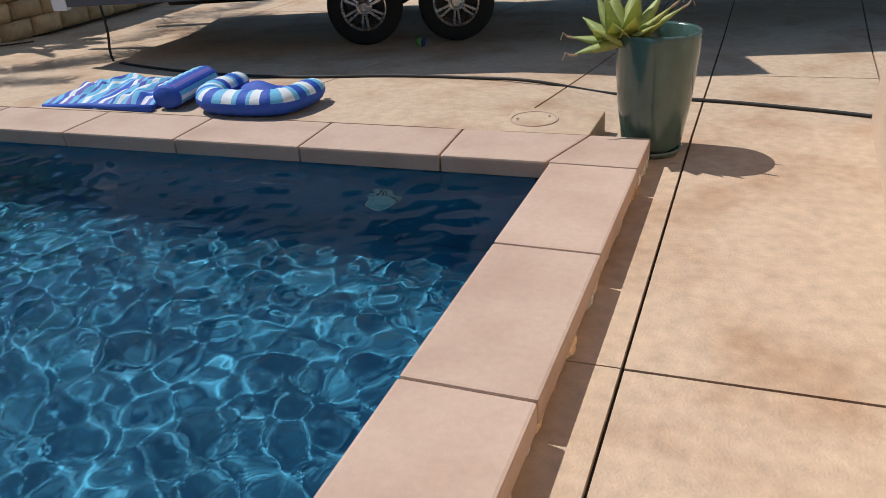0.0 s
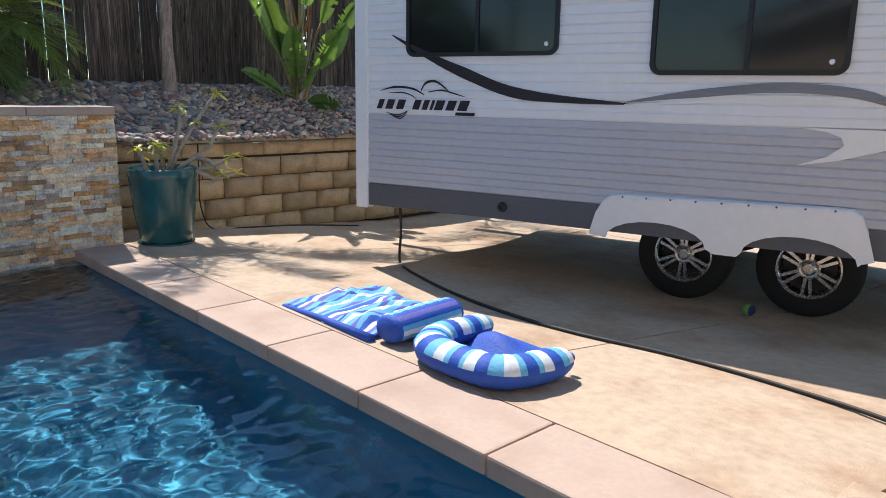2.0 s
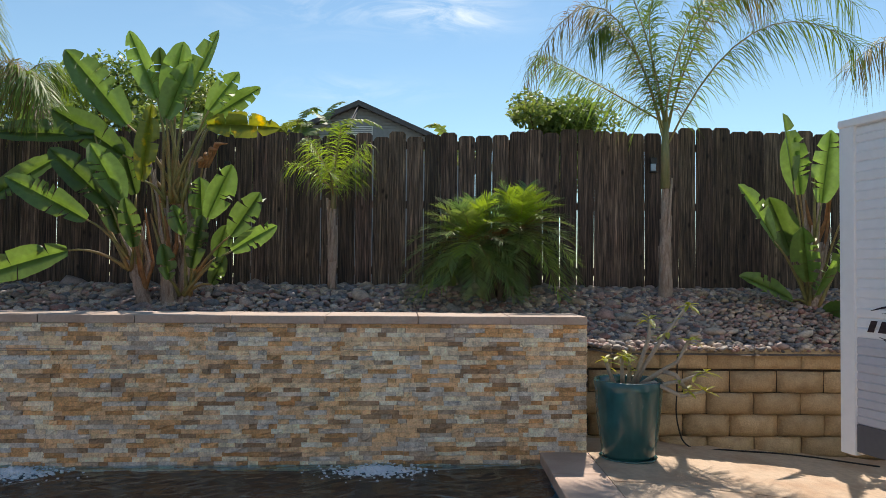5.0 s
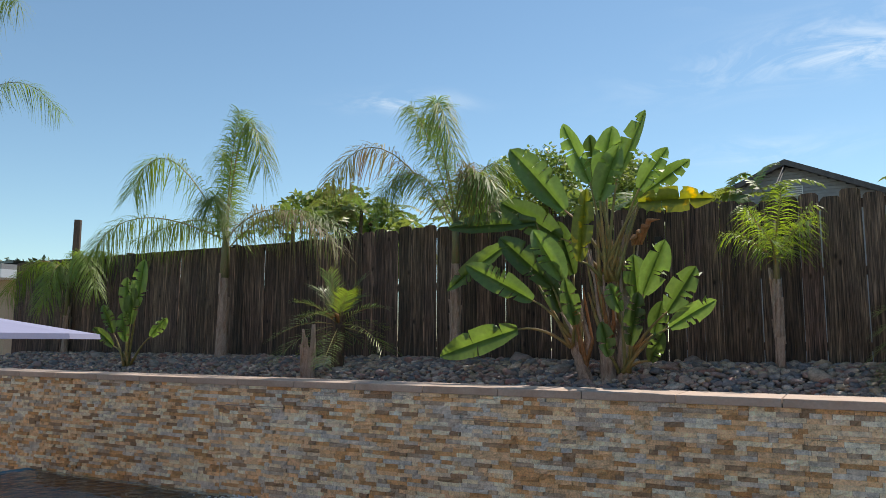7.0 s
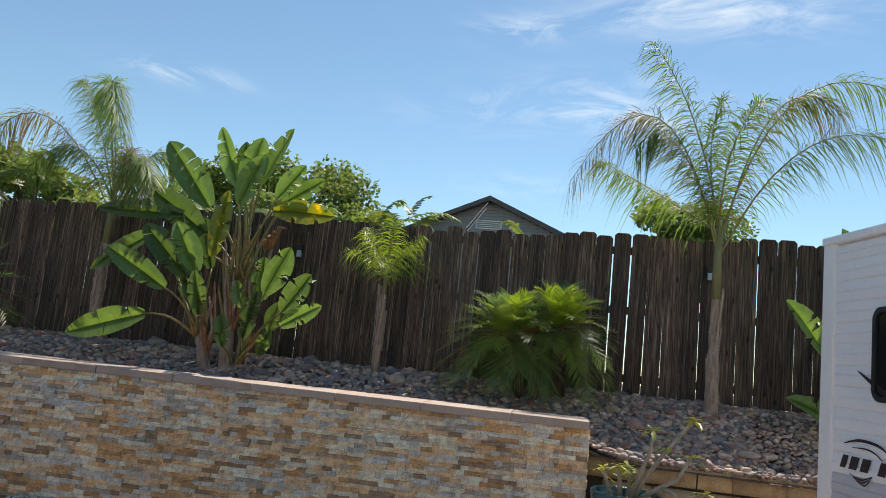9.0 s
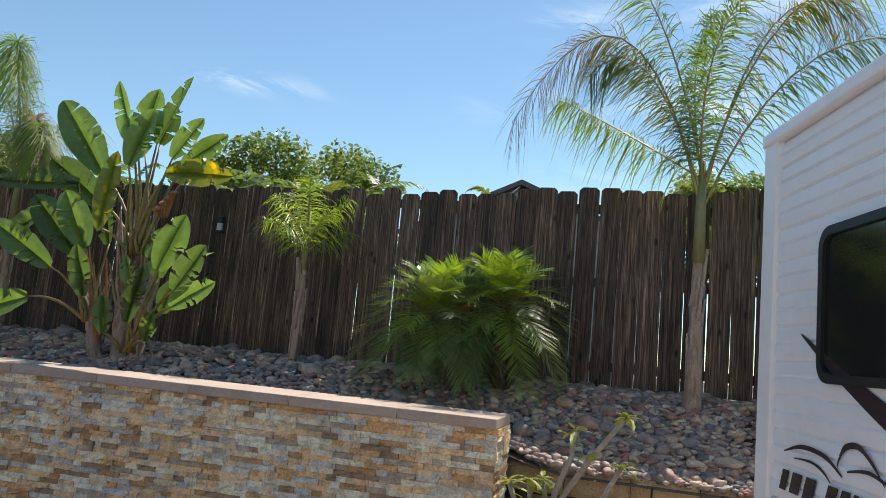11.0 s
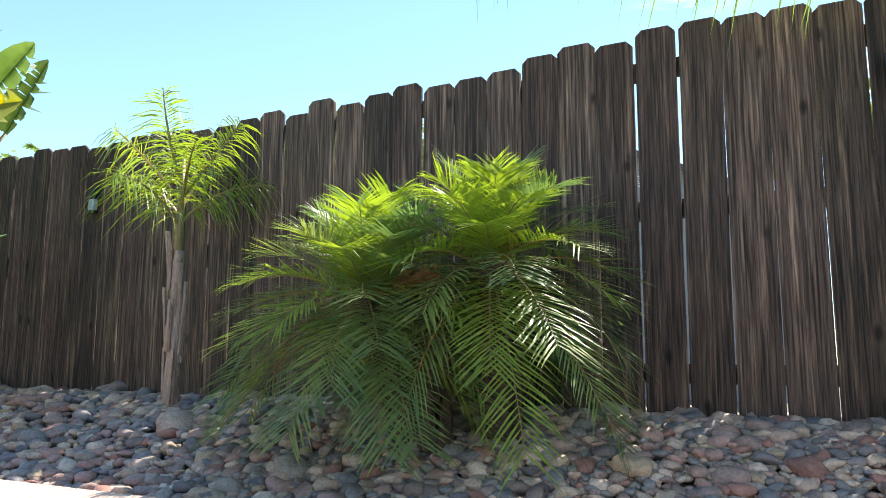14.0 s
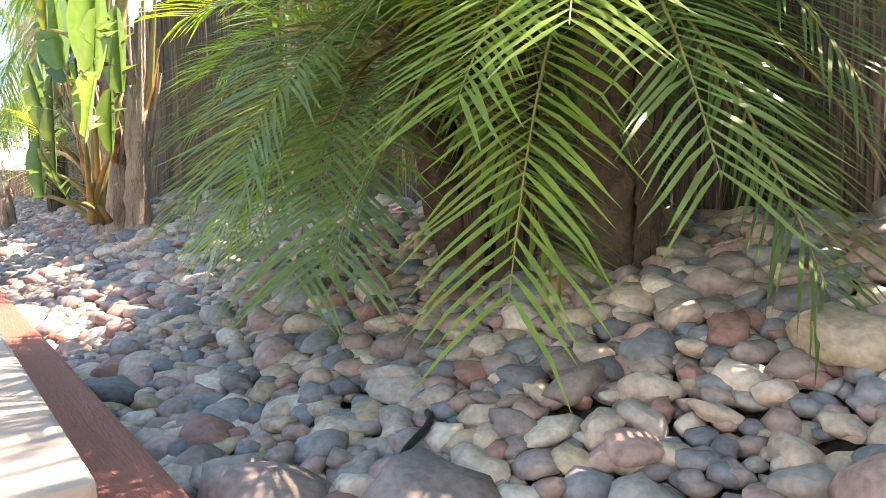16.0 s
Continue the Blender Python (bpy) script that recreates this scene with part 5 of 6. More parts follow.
for az, el, L, w, dr in ((185, 12, 0.36, 0.12, 0.10), (205, 4, 0.35, 0.11, 0.22), (165, 30, 0.34, 0.14, 0.05), (225, 28, 0.30, 0.16, 0.05), (255, 40, 0.28, 0.17, 0.03), (150, 55, 0.36, 0.12, 0.02), (120, 60, 0.38, 0.12, 0.0),
                         (290, 45, 0.30, 0.12, 0.02), (315, 30, 0.36, 0.10, 0.02), (340, 42, 0.40, 0.10, 0.0), (10, 34, 0.42, 0.09, 0.02), (40, 50, 0.40, 0.10, 0.0), (80, 62, 0.40, 0.11, 0.0), (230, 65, 0.32, 0.12, 0.0), (300, 70, 0.34, 0.10, 0.0), (60, 78, 0.40, 0.07, 0.0), (175, 72, 0.36, 0.09, 0)):
    agave_leaf(radians(az), radians(el * 0.86), L, w * 1.28, dr, az in (205, 185, 10, 340))
part("stem", tube(bmesh.new(), [(0, 0, -0.15), (0, 0, -0.05), (0, 0, 0.03)], [0.03, 0.04, 0.045], 8), M["withered"], ag)

# plumeria
plm = thing("plumeria", "sparse plumeria with bare grey branches and small yellow-green leaves", "plant", pose(-6.33, 4.68, 0.58))
br = [[(0, 0.05, 0), (0.02, 0.16, 0.2), (0.05, 0.35, 0.45), (0.08, 0.58, 0.70)], [(0, 0.03, 0), (0.05, 0.12, 0.25), (0.02, 0.2, 0.42), (0.0, 0.22, 0.58)], [(0.05, 0.08, 0), (0.15, 0.25, 0.05), (0.2, 0.5, 0.10), (0.22, 0.70, 0.17)],
      [(0.03, 0.08, 0.02), (0.1, 0.3, 0.16), (0.14, 0.45, 0.24), (0.16, 0.56, 0.42)], [(0.05, 0.05, 0.02), (0.2, 0.2, 0.08), (0.25, 0.45, -0.02), (0.26, 0.68, 0.02)], [(-0.02, -0.12, 0), (0.0, -0.18, 0.12), (0.02, -0.24, 0.25)],
      [(0.0, -0.05, 0), (0.03, -0.07, 0.15), (0.05, -0.08, 0.28)], [(0.0, 0.0, 0), (-0.05, 0.03, 0.14), (-0.04, 0.0, 0.28)], [(0.1, 0.32, 0.16), (0.18, 0.42, 0.14), (0.22, 0.52, 0.02)]]
lrng = random.Random(9)
for pts in br:
    pts = [(x * 0.85, y * 0.82, z) for x, y, z in pts]
    k = len(pts)
    part("branch", tube(bmesh.new(), pts, [0.021 - 0.009 * i / k for i in range(k)], 7), M["twig"], plm, smooth=True)
    for j in range(lrng.randrange(10, 15)):
        tip = Vector(pts[-1]) if j < 8 else Vector(pts[-1]).lerp(Vector(pts[-2]), lrng.uniform(0.2, 1.0))
        a, el = lrng.uniform(0, 6.28), lrng.uniform(-0.35, 0.7)
        d = Vector((math.cos(a) * math.cos(el), math.sin(a) * math.cos(el), math.sin(el)))
        s = d.cross(Vector((0, 0, 1))).normalized() * lrng.uniform(0.014, 0.024)
        L = lrng.uniform(0.08, 0.15)
        b_ = bmesh.new()
        r0 = [b_.verts.new(tip + d * L * f + sg * s * w + Vector((0, 0, -0.25 * L * f * f + abs(sg) * 0.004))) for f, w in ((0.05, 0.2), (0.4, 1.0), (0.75, 0.8)) for sg in (-1, 0, 1)]
        end = b_.verts.new(tip + d * L + Vector((0, 0, -0.25 * L)))
        for i in (0, 3):
            b_.faces.new((r0[i], r0[i + 1], r0[i + 4], r0[i + 3]))
            b_.faces.new((r0[i + 1], r0[i + 2], r0[i + 5], r0[i + 4]))
        b_.faces.new((r0[6], r0[7], end))
        b_.faces.new((r0[7], r0[8], end))
        part("leaf", b_, M["leaflet"], plm)


# striped pool float
def stripes(name, colors, scale, axis, rough=0.75):
    m, n, l, b = nodes_of(name)
    tc = n.new("ShaderNodeTexCoord")
    sep = n.new("ShaderNodeSeparateXYZ")
    nz = n.new("ShaderNodeTexNoise")
    nz.inputs["Scale"].default_value = 5.0
    l.new(tc.outputs["Object"], sep.inputs[0])
    l.new(tc.outputs["Object"], nz.inputs["Vector"])
    ma = n.new("ShaderNodeMath")
    ma.operation = "MULTIPLY_ADD"
    l.new(sep.outputs[axis], ma.inputs[0])
    ma.inputs[1].default_value = scale
    sc_ = n.new("ShaderNodeMath")
    sc_.operation = "MULTIPLY"
    l.new(nz.outputs["Fac"], sc_.inputs[0])
    sc_.inputs[1].default_value = 0.3
    l.new(sc_.outputs[0], ma.inputs[2])
    fr = n.new("ShaderNodeMath")
    fr.operation = "FRACT"
    l.new(ma.outputs[0], fr.inputs[0])
    rp = n.new("ShaderNodeValToRGB")
    rp.color_ramp.interpolation = "CONSTANT"
    k = len(colors)
    while len(rp.color_ramp.elements) < k:
        rp.color_ramp.elements.new(0.5)
    for i, c in enumerate(colors):
        rp.color_ramp.elements[i].position = i / k
        rp.color_ramp.elements[i].color = (*c, 1)
    l.new(fr.outputs[0], rp.inputs["Fac"])
    wv = n.new("ShaderNodeTexNoise")
    wv.inputs["Scale"].default_value = 220.0
    l.new(tc.outputs["Object"], wv.inputs["Vector"])
    bp = n.new("ShaderNodeBump")
    bp.inputs["Strength"].default_value, bp.inputs["Distance"].default_value = 0.2, 0.005
    l.new(wv.outputs["Fac"], bp.inputs["Height"])
    l.new(bp.outputs[0], b.inputs["Normal"])
    l.new(rp.outputs["Color"], b.inputs["Base Color"])
    b.inputs["Roughness"].default_value = rough
    return m


BLUE, SKY, WHITE, NAVY, VIOLET = (0.03, 0.10, 0.48), (0.14, 0.46, 0.70), (0.72, 0.76, 0.78), (0.035, 0.06, 0.33), (0.14, 0.13, 0.45)
M["mat_stripe"] = stripes("striped_mat_cloth", [NAVY, SKY, WHITE, SKY, VIOLET, SKY, BLUE, WHITE, VIOLET, SKY], 3.2, 0)
M["roll_stripe"] = stripes("striped_roll_cloth", [VIOLET, WHITE, SKY, WHITE, BLUE, SKY, VIOLET, VIOLET], 2.6, 0)
M["arm_stripe"] = stripes("striped_arm_cloth", [BLUE, SKY, WHITE, BLUE, SKY, SKY, WHITE], 2.2, 0)
M["blue_cloth"] = mat("blue_cloth", (0.02, 0.085, 0.45), 0.7, var=0.12, scale=5, fine=60, bump=0.2)
M["sky_cloth"] = mat("sky_blue_cloth", SKY, 0.7, var=0.1, scale=5, fine=60, bump=0.2)
M["white_cloth"] = mat("white_cloth", WHITE, 0.7, var=0.06, scale=5, fine=60, bump=0.2)
M["violet_cloth"] = mat("violet_cloth", VIOLET, 0.7, var=0.1, scale=5, fine=60, bump=0.2)
fl = thing("pool_float", "striped blue cloth pool lounger lying crumpled on the deck", "pool float", pose(-3.1, 4.8, 0.03))
b_ = bmesh.new()
NU, NV = 44, 30
frng = random.Random(3)
gridv = []
for i in range(NU + 1):
    row = []
    for j in range(NV + 1):
        u, v = i / NU, j / NV
        x = -0.88 + 0.86 * u
        y = -0.38 + 0.74 * v - 0.16 * u * v + 0.02 * math.sin(9 * u)
        q = noise.noise(Vector((x * 5.0, y * 3.2, 0.3)))
        rid = abs(math.sin(x * 24 + 1.6 * noise.noise(Vector((x * 3, y * 3.5, 1.0))) * 3))
        edge = min(1.0, 7 * min(u + 0.05, v, 1 - v))
        z = 0.012 + edge * (0.022 + 0.05 * rid * (0.5 + 0.5 * q) + 0.035 * max(q, -0.2))
        z += -0.05 * max(y + 0.0, 0) * 0.7
        row.append(b_.verts.new((x, y, z)))
    gridv.append(row)
for i in range(NU):
    for j in range(NV):
        b_.faces.new((gridv[i][j], gridv[i + 1][j], gridv[i + 1][j + 1], gridv[i][j + 1]))
rim = [e for e in b_.edges if e.is_boundary]
ex = bmesh.ops.extrude_edge_only(b_, edges=rim)
for v in ex["geom"]:
    if isinstance(v, bmesh.types.BMVert):
        v.co.z = min(v.co.z, 0.0) - 0.012 - 0.035 * max(v.co.y, 0)
part("mat", b_, M["mat_stripe"], fl, "wrinkled striped mat", smooth=True)
for y0, y1 in ((-0.405, -0.36),):
    part("hem", tube(bmesh.new(), [(-0.88, -0.385, 0.0), (-0.5, -0.38, 0.012), (0.0, -0.39, 0.012)], [0.012, 0.02, 0.03], 8), M["blue_cloth"], fl, smooth=True)


def pillow_tube(pts, radii, m, name, label="", seg=18, flat=0.78, k=26):
    P = [Vector(p) for p in pts]
    out, rad = [], []
    n_ = len(P) - 1
    for i in range(k + 1):
        t = i / k * n_
        j = min(int(t), n_ - 1)
        f = t - j
        p0, p1, p2, p3 = P[max(j - 1, 0)], P[j], P[j + 1], P[min(j + 2, n_)]
        out.append(0.5 * ((2 * p1) + (p2 - p0) * f + (2 * p0 - 5 * p1 + 4 * p2 - p3) * f * f + (3 * p1 - p0 - 3 * p2 + p3) * f ** 3))
        r = radii[j] + (radii[j + 1] - radii[j]) * f
        s = i / k
        rad.append(r * min(1.0, (1 - (1 - min(s, 1 - s) * 9) ** 2) ** 0.5 if min(s, 1 - s) < 1 / 9 else 1.0) * (1 + 0.03 * math.sin(i * 1.9)) + 0.004)
    b2 = tube(bmesh.new(), out, rad, seg)
    for v in b2.verts:
        v.co.z = max(v.co.z * flat, -0.01 - 0.05 * max(v.co.y, 0))
    return part(name, b2, m, fl, label, smooth=True)


roll = pillow_tube([(0.09, -0.37, 0.10), (0.07, -0.10, 0.105), (0.04, 0.17, 0.10)], [0.095, 0.10, 0.095], [M["blue_cloth"], M["sky_cloth"], M["white_cloth"], M["violet_cloth"]], "head_roll", "striped inflated head roll")
for f in roll.data.polygons:
    f.material_index = 0 if f.index // 18 in (0, 1, 2, 23, 24, 25) else (0, 1, 2, 1, 3, 3, 2, 1, 2, 0, 1, 2, 3, 3, 2, 1, 0, 3)[f.index % 18]
arm = pillow_tube([(0.33, 0.16, 0.085), (0.33, 0.0, 0.09), (0.34, -0.22, 0.095), (0.46, -0.36, 0.095), (0.70, -0.38, 0.095), (0.88, -0.33, 0.095), (0.94, -0.14, 0.09), (0.93, 0.06, 0.085)],
                  [0.075, 0.08, 0.085, 0.09, 0.09, 0.092, 0.09, 0.082], [M["blue_cloth"], M["sky_cloth"], M["white_cloth"]], "arm_tube", "striped inflated arm tube", flat=0.80, k=56)
for f in arm.data.polygons:
    band = f.index // 18
    outer = f.center.z < 0.075 or f.normal.z < 0.25
    f.material_index = 0 if outer or band < 2 or band > 54 else (0, 0, 1, 1, 2, 2, 1, 0, 0, 1, 2, 2)[band % 12]
pillow_tube([(0.93, 0.06, 0.08), (0.935, 0.10, 0.08)], [0.022, 0.022], M["blue_cloth"], "valve", k=6)
b_ = bmesh.new()
rows = []
for i in range(13):
    u = i / 12
    rows.append([b_.verts.new((0.42 + 0.40 * u, 0.16 - 0.36 * v - 0.04 * u * (0.4 + v), 0.03 + 0.09 * math.exp(-((v - 0.45) / 0.25) ** 2) * (0.6 + 0.4 * math.sin(5 * u)) - 0.03 * v)) for v in (j / 10 for j in range(11))])
for i in range(12):
    for j in range(10):
        b_.faces.new((rows[i][j], rows[i + 1][j], rows[i + 1][j + 1], rows[i][j + 1]))
part("seat_flap", b_, M["blue_cloth"], fl, "folded blue seat flap", smooth=True)


def laid_cord(name, label, pts, r, m, lift=0.0):
    cu = bpy.data.curves.new(name, "CURVE")
    cu.dimensions, cu.bevel_depth, cu.bevel_resolution, cu.resolution_u = "3D", r, 3, 8
    sp_ = cu.splines.new("BEZIER")
    sp_.bezier_points.add(len(pts) - 1)
    for bp_, p in zip(sp_.bezier_points, pts):
        bp_.co = p
        bp_.handle_left_type = bp_.handle_right_type = "AUTO"
    cu.materials.append(m)
    return tagged(new(name, cu), label, "cord")


def on_deck(x, y, r):
    return (x, y, deck_z(x, y) + r)


laid_cord("power_cord", "long black cord running across the slabs from the trailer", [(-4.72, 5.95, 0.46), (-4.73, 5.97, 0.2), on_deck(-4.78, 6.0, 0.011), on_deck(-4.55, 5.86, 0.011), on_deck(-4.22, 5.73, 0.011), on_deck(-3.69, 5.57, 0.011), on_deck(-3.07, 5.48, 0.011), on_deck(-2.64, 5.49, 0.011), on_deck(-2.0, 5.62, 0.011), on_deck(-1.4, 5.63, 0.011), on_deck(-0.98, 5.58, 0.011), on_deck(-0.41, 5.58, 0.012), on_deck(0.2, 5.53, 0.012), on_deck(0.57, 5.45, 0.012), on_deck(1.14, 5.27, 0.012), on_deck(1.9, 4.9, 0.012), on_deck(3.0, 4.6, 0.012)], 0.011, M["cord"])
laid_cord("drip_line", "thin black irrigation line down the block wall", [(-6.97, 5.30, 0.80), (-6.955, 5.29, 0.5), (-6.95, 5.30, 0.15), on_deck(-6.93, 5.38, 0.008), on_deck(-6.88, 5.7, 0.008), on_deck(-6.9, 6.3, 0.008), on_deck(-6.7, 7.0, 0.008)], 0.007, M["cord"])
laid_cord("irrigation_hose", "black irrigation tube lying among the stones", [(-7.30, 4.34, 1.05), (-7.36, 4.25, 1.075), (-7.45, 4.18, 1.09), (-7.50, 4.08, 1.08)], 0.006, M["cord"])
M["ball"] = stripes("ball_skin", [(0.20, 0.35, 0.08), (0.02, 0.04, 0.15), (0.25, 0.35, 0.1)], 9.0, 0)
bm = bmesh.new()
bmesh.ops.create_uvsphere(bm, u_segments=20, v_segments=14, radius=0.045)
tagged(part("ball", bm, M["ball"], smooth=True, at=pose(-2.27, 7.02, deck_z(-2.27, 7.02) + 0.045)), "small green and blue ball beside the trailer wheel", "ball")
# skimmer lid in the raised slab, return fitting in the pool side
lid = thing("skimmer_lid", "round concrete-coloured skimmer lid set in the slab", "lid", pose(-0.72, 4.59, 0.027))
part("disc", lathe(bmesh.new(), [(0.0, 0.004), (0.118, 0.004), (0.122, 0.0)], 40), M["concrete"], lid)
part("ring", lathe(bmesh.new(), [(0.121, 0.0), (0.123, 0.006), (0.132, 0.006), (0.134, 0.0)], 40), M["coping"], lid)
for a in (0.6, 3.4):
    part("finger_hole", lathe(bmesh.new(), [(0.0, 0.0055), (0.008, 0.0055)], 10, pose(0.09 * math.cos(a), 0.09 * math.sin(a), 0)), M["black"], lid)
M["fitting"] = mat("pale_green_plastic", (0.66, 0.84, 0.74), 0.5, var=0.1, bump=0.0)
fit_ = thing("suction_fitting", "round pale green slotted fitting on the pool side", "pool fitting", pose(-1.42, 4.05, -0.57, 90, 0, 0))
part("cover", lathe(bmesh.new(), [(0.0, 0.035), (0.03, 0.035), (0.034, 0.028), (0.05, 0.028), (0.054, 0.034), (0.075, 0.03), (0.095, 0.012), (0.10, 0.0)], 36), M["fitting"], fit_, smooth=False)
for k in range(28):
    a = 2 * math.pi * k / 28
    part("slot", boxm(0.078, 0.092, -0.003, 0.003, 0.018, 0.026), M["black"], fit_, at=Matrix.Rotation(a, 4, "Z"))
# fence lights
M["lamp_glass"] = mat("frosted_lamp", (0.35, 0.45, 0.55), 0.2, var=0.1, bump=0.0)


def fence_light(y, z):
    x = fence_x(y) + 0.035
    p = thing("solar_light", "small black solar lantern screwed to the fence", "lamp", pose(x, y, z), group="solar lights on the fence")
    part("case", boxm(-0.02, 0.03, -0.035, 0.035, 0.10, 0.17, bevel=0.006), M["black"], p)
    part("lens", boxm(-0.01, 0.024, -0.028, 0.028, 0.02, 0.10, bevel=0.005), M["lamp_glass"], p)
    part("base", boxm(-0.02, 0.03, -0.035, 0.035, 0.0, 0.02, bevel=0.004), M["black"], p)
    return p


fence_light(0.73, 2.58)
fence_light(5.54, 2.68)
M["pale_shingle"] = mat("brown_shingle", (0.22, 0.17, 0.14), 0.9, var=0.25, scale=5, fine=30, bump=0.4)
# umbrella and chair cushion beyond the end of the view
M["umbrella"] = mat("pale_canvas", (0.26, 0.27, 0.40), 0.8, var=0.05, scale=3, fine=60, bump=0.1)
um = thing("patio_umbrella", "faded blue canvas patio umbrella on a pole", "umbrella", pose(-3.72, -4.75, -0.10))
b_ = bmesh.new()
apex = b_.verts.new((0, 0, 1.98))
ring = [b_.verts.new((1.45 * math.cos(radians(45 * k + 20)), 1.45 * math.sin(radians(45 * k + 20)), 1.74)) for k in range(8)]
hemr = [b_.verts.new((1.46 * math.cos(radians(45 * k + 20)), 1.46 * math.sin(radians(45 * k + 20)), 1.69)) for k in range(8)]
for k in range(8):
    b_.faces.new((apex, ring[k], ring[(k + 1) % 8]))
    b_.faces.new((ring[k], hemr[k], hemr[(k + 1) % 8], ring[(k + 1) % 8]))
part("canopy", b_, M["umbrella"], um)
part("pole", tube(bmesh.new(), [(0, 0, -1.55), (0, 0, 1.98)], 0.024), M["charcoal"], um)
for k in range(8):
    a = radians(45 * k + 20)
    part("rib", tube(bmesh.new(), [(0, 0, 1.95), (1.42 * math.cos(a), 1.42 * math.sin(a), 1.72)], 0.008, 5), M["charcoal"], um)
# the stucco house on the near side of the yard
M["stucco"] = mat("tan_house_stucco", (0.66, 0.50, 0.37), 0.9, var=0.1, scale=3, fine=50, bump=0.5, bump_scale=70)
house_at = thing("house", "tan stucco house with a shingled eave beside the pool deck", "house", pose(1.03, 5.18, 0, 0, 0, -6.0))
part("wall", boxm(0.0, 6.0, -15.5, 0.0, -0.3, 2.75), M["stucco"], house_at)
part("eave", boxm(-0.35, 6.3, -15.8, 0.3, 2.75, 2.95), M["white_paint"], house_at)
part("roof", prism(bmesh.new(), [(-0.4, -15.9), (6.4, -15.9), (6.4, 0.35), (-0.4, 0.35)], 2.95, 3.06), M["pale_shingle"], house_at)
# houses over the fence
M["house_grey"] = mat("grey_clapboard", (0.30, 0.32, 0.34), 0.7, var=0.1, scale=1, fine=10, bump=0.1)
M["house_tan"] = mat("tan_stucco", (0.50, 0.36, 0.25), 0.9, var=0.1, scale=2, fine=40, bump=0.3)
M["roof"] = mat("roof_shingle", (0.13, 0.12, 0.12), 0.9, var=0.3, scale=6, fine=40, bump=0.4)
M["pale_roof"] = mat("pale_roof", (0.42, 0.40, 0.38), 0.9, var=0.15, scale=3, fine=30, bump=0.2)


def gable_house(name, label, at, w, d, eave, ridge, wall_m, roof_m, over=0.35):
    h = thing(name, label, "house", at)
    b2 = bmesh.new()
    pr = [(-w / 2, 0), (w / 2, 0), (w / 2, eave), (0, ridge), (-w / 2, eave)]
    f0 = [b2.verts.new((0, y, z)) for y, z in pr]
    f1 = [b2.verts.new((-d, y, z)) for y, z in pr]
    b2.faces.new(f0)
    b2.faces.new(f1[::-1])
    for i in range(5):
        b2.faces.new((f0[i], f1[i], f1[(i + 1) % 5], f0[(i + 1) % 5]))
    bmesh.ops.recalc_face_normals(b2, faces=b2.faces)
    part("wall", b2, wall_m, h)
    sl = (ridge - eave) / (w / 2)
    for s in (-1, 1):
        b2 = bmesh.new()
        e_y, e_z = s * (w / 2 + over), eave - sl * over
        q = [(over, 0, ridge + 0.03), (over, e_y, e_z + 0.03), (-d - over, e_y, e_z + 0.03), (-d - over, 0, ridge + 0.03)]
        up = [b2.verts.new((x, y, z + 0.14)) for x, y, z in q]
        dn = [b2.verts.new(p) for p in q]
        b2.faces.new(up)
        b2.faces.new(dn[::-1])
        for i in range(4):
            b2.faces.new((up[i], dn[i], dn[(i + 1) % 4], up[(i + 1) % 4]))
        bmesh.ops.recalc_face_normals(b2, faces=b2.faces)
        part("roof", b2, roof_m, h)
        part("barge_board", plate([(0, ridge - 0.02), (e_y, e_z - 0.02), (e_y, e_z + 0.12), (0, ridge + 0.12)], 0, 0.03, M["roof"], "barge_board", h).data, None, h, at=pose(over + 0.05, 0, 0, 0, 0, 90))
    return h


gh = gable_house("house", "grey clapboard house gable behind the fence", pose(-25, 0.5, 0), 7.5, 9, 5.35, 7.0, M["house_grey"], M["roof"])
for k in range(14):
    z = 5.4 + 0.11 * k
    hw = 3.7 * (7.0 - z) / 1.65
    part("clapboard", boxm(0.002, 0.03, -hw, hw, z, z + 0.095), M["house_grey"], gh)
vent = part("gable_vent", boxm(0.03, 0.06, -0.45, 0.45, 6.05, 6.35), M["white_paint"], gh)
for k in range(4):
    part("slat", boxm(0.06, 0.075, -0.42, 0.42, 6.08 + 0.065 * k, 6.12 + 0.065 * k), M["house_grey"], vent)
lh = thing("house", "tan stucco house with a low pale roof beyond the yard", "house", pose(-14.5, -21.5, 0))
part("wall", boxm(-4, 2.0, -6, 2.0, 0, 3.35), M["house_tan"], lh)
part("roof", boxm(-4.6, 2.6, -6.6, 2.7, 3.35, 3.6), M["white_paint"], lh, "white fascia and pale roof")
part("roof", prism(bmesh.new(), [(-4.6, -6.6), (2.6, -6.6), (2.6, 2.7), (-4.6, 2.7)], 3.6, 3.75), M["pale_roof"], lh)
part("solar_panel", boxm(-2.5, 2.0, -4, 2.2, 3.85, 3.93), M["glass"], lh, "dark solar panel on the roof")
for q in (-3.5, -1.2, 1.6):
    part("panel_foot", boxm(0.5, 0.56, q, q + 0.06, 3.74, 3.86), M["charcoal"], lh)
part("window", boxm(2.0, 2.04, 0.0, 1.2, 1.9, 2.85), M["glass"], lh)
tagged(part("utility_pole", tube(bmesh.new(), [(-20, -27.9, 0), (-20, -27.9, 6.9)], [0.2, 0.16], 8), M["dark_bark"]), "dark utility pole in the distance", "pole")
ft = random.Random(5)
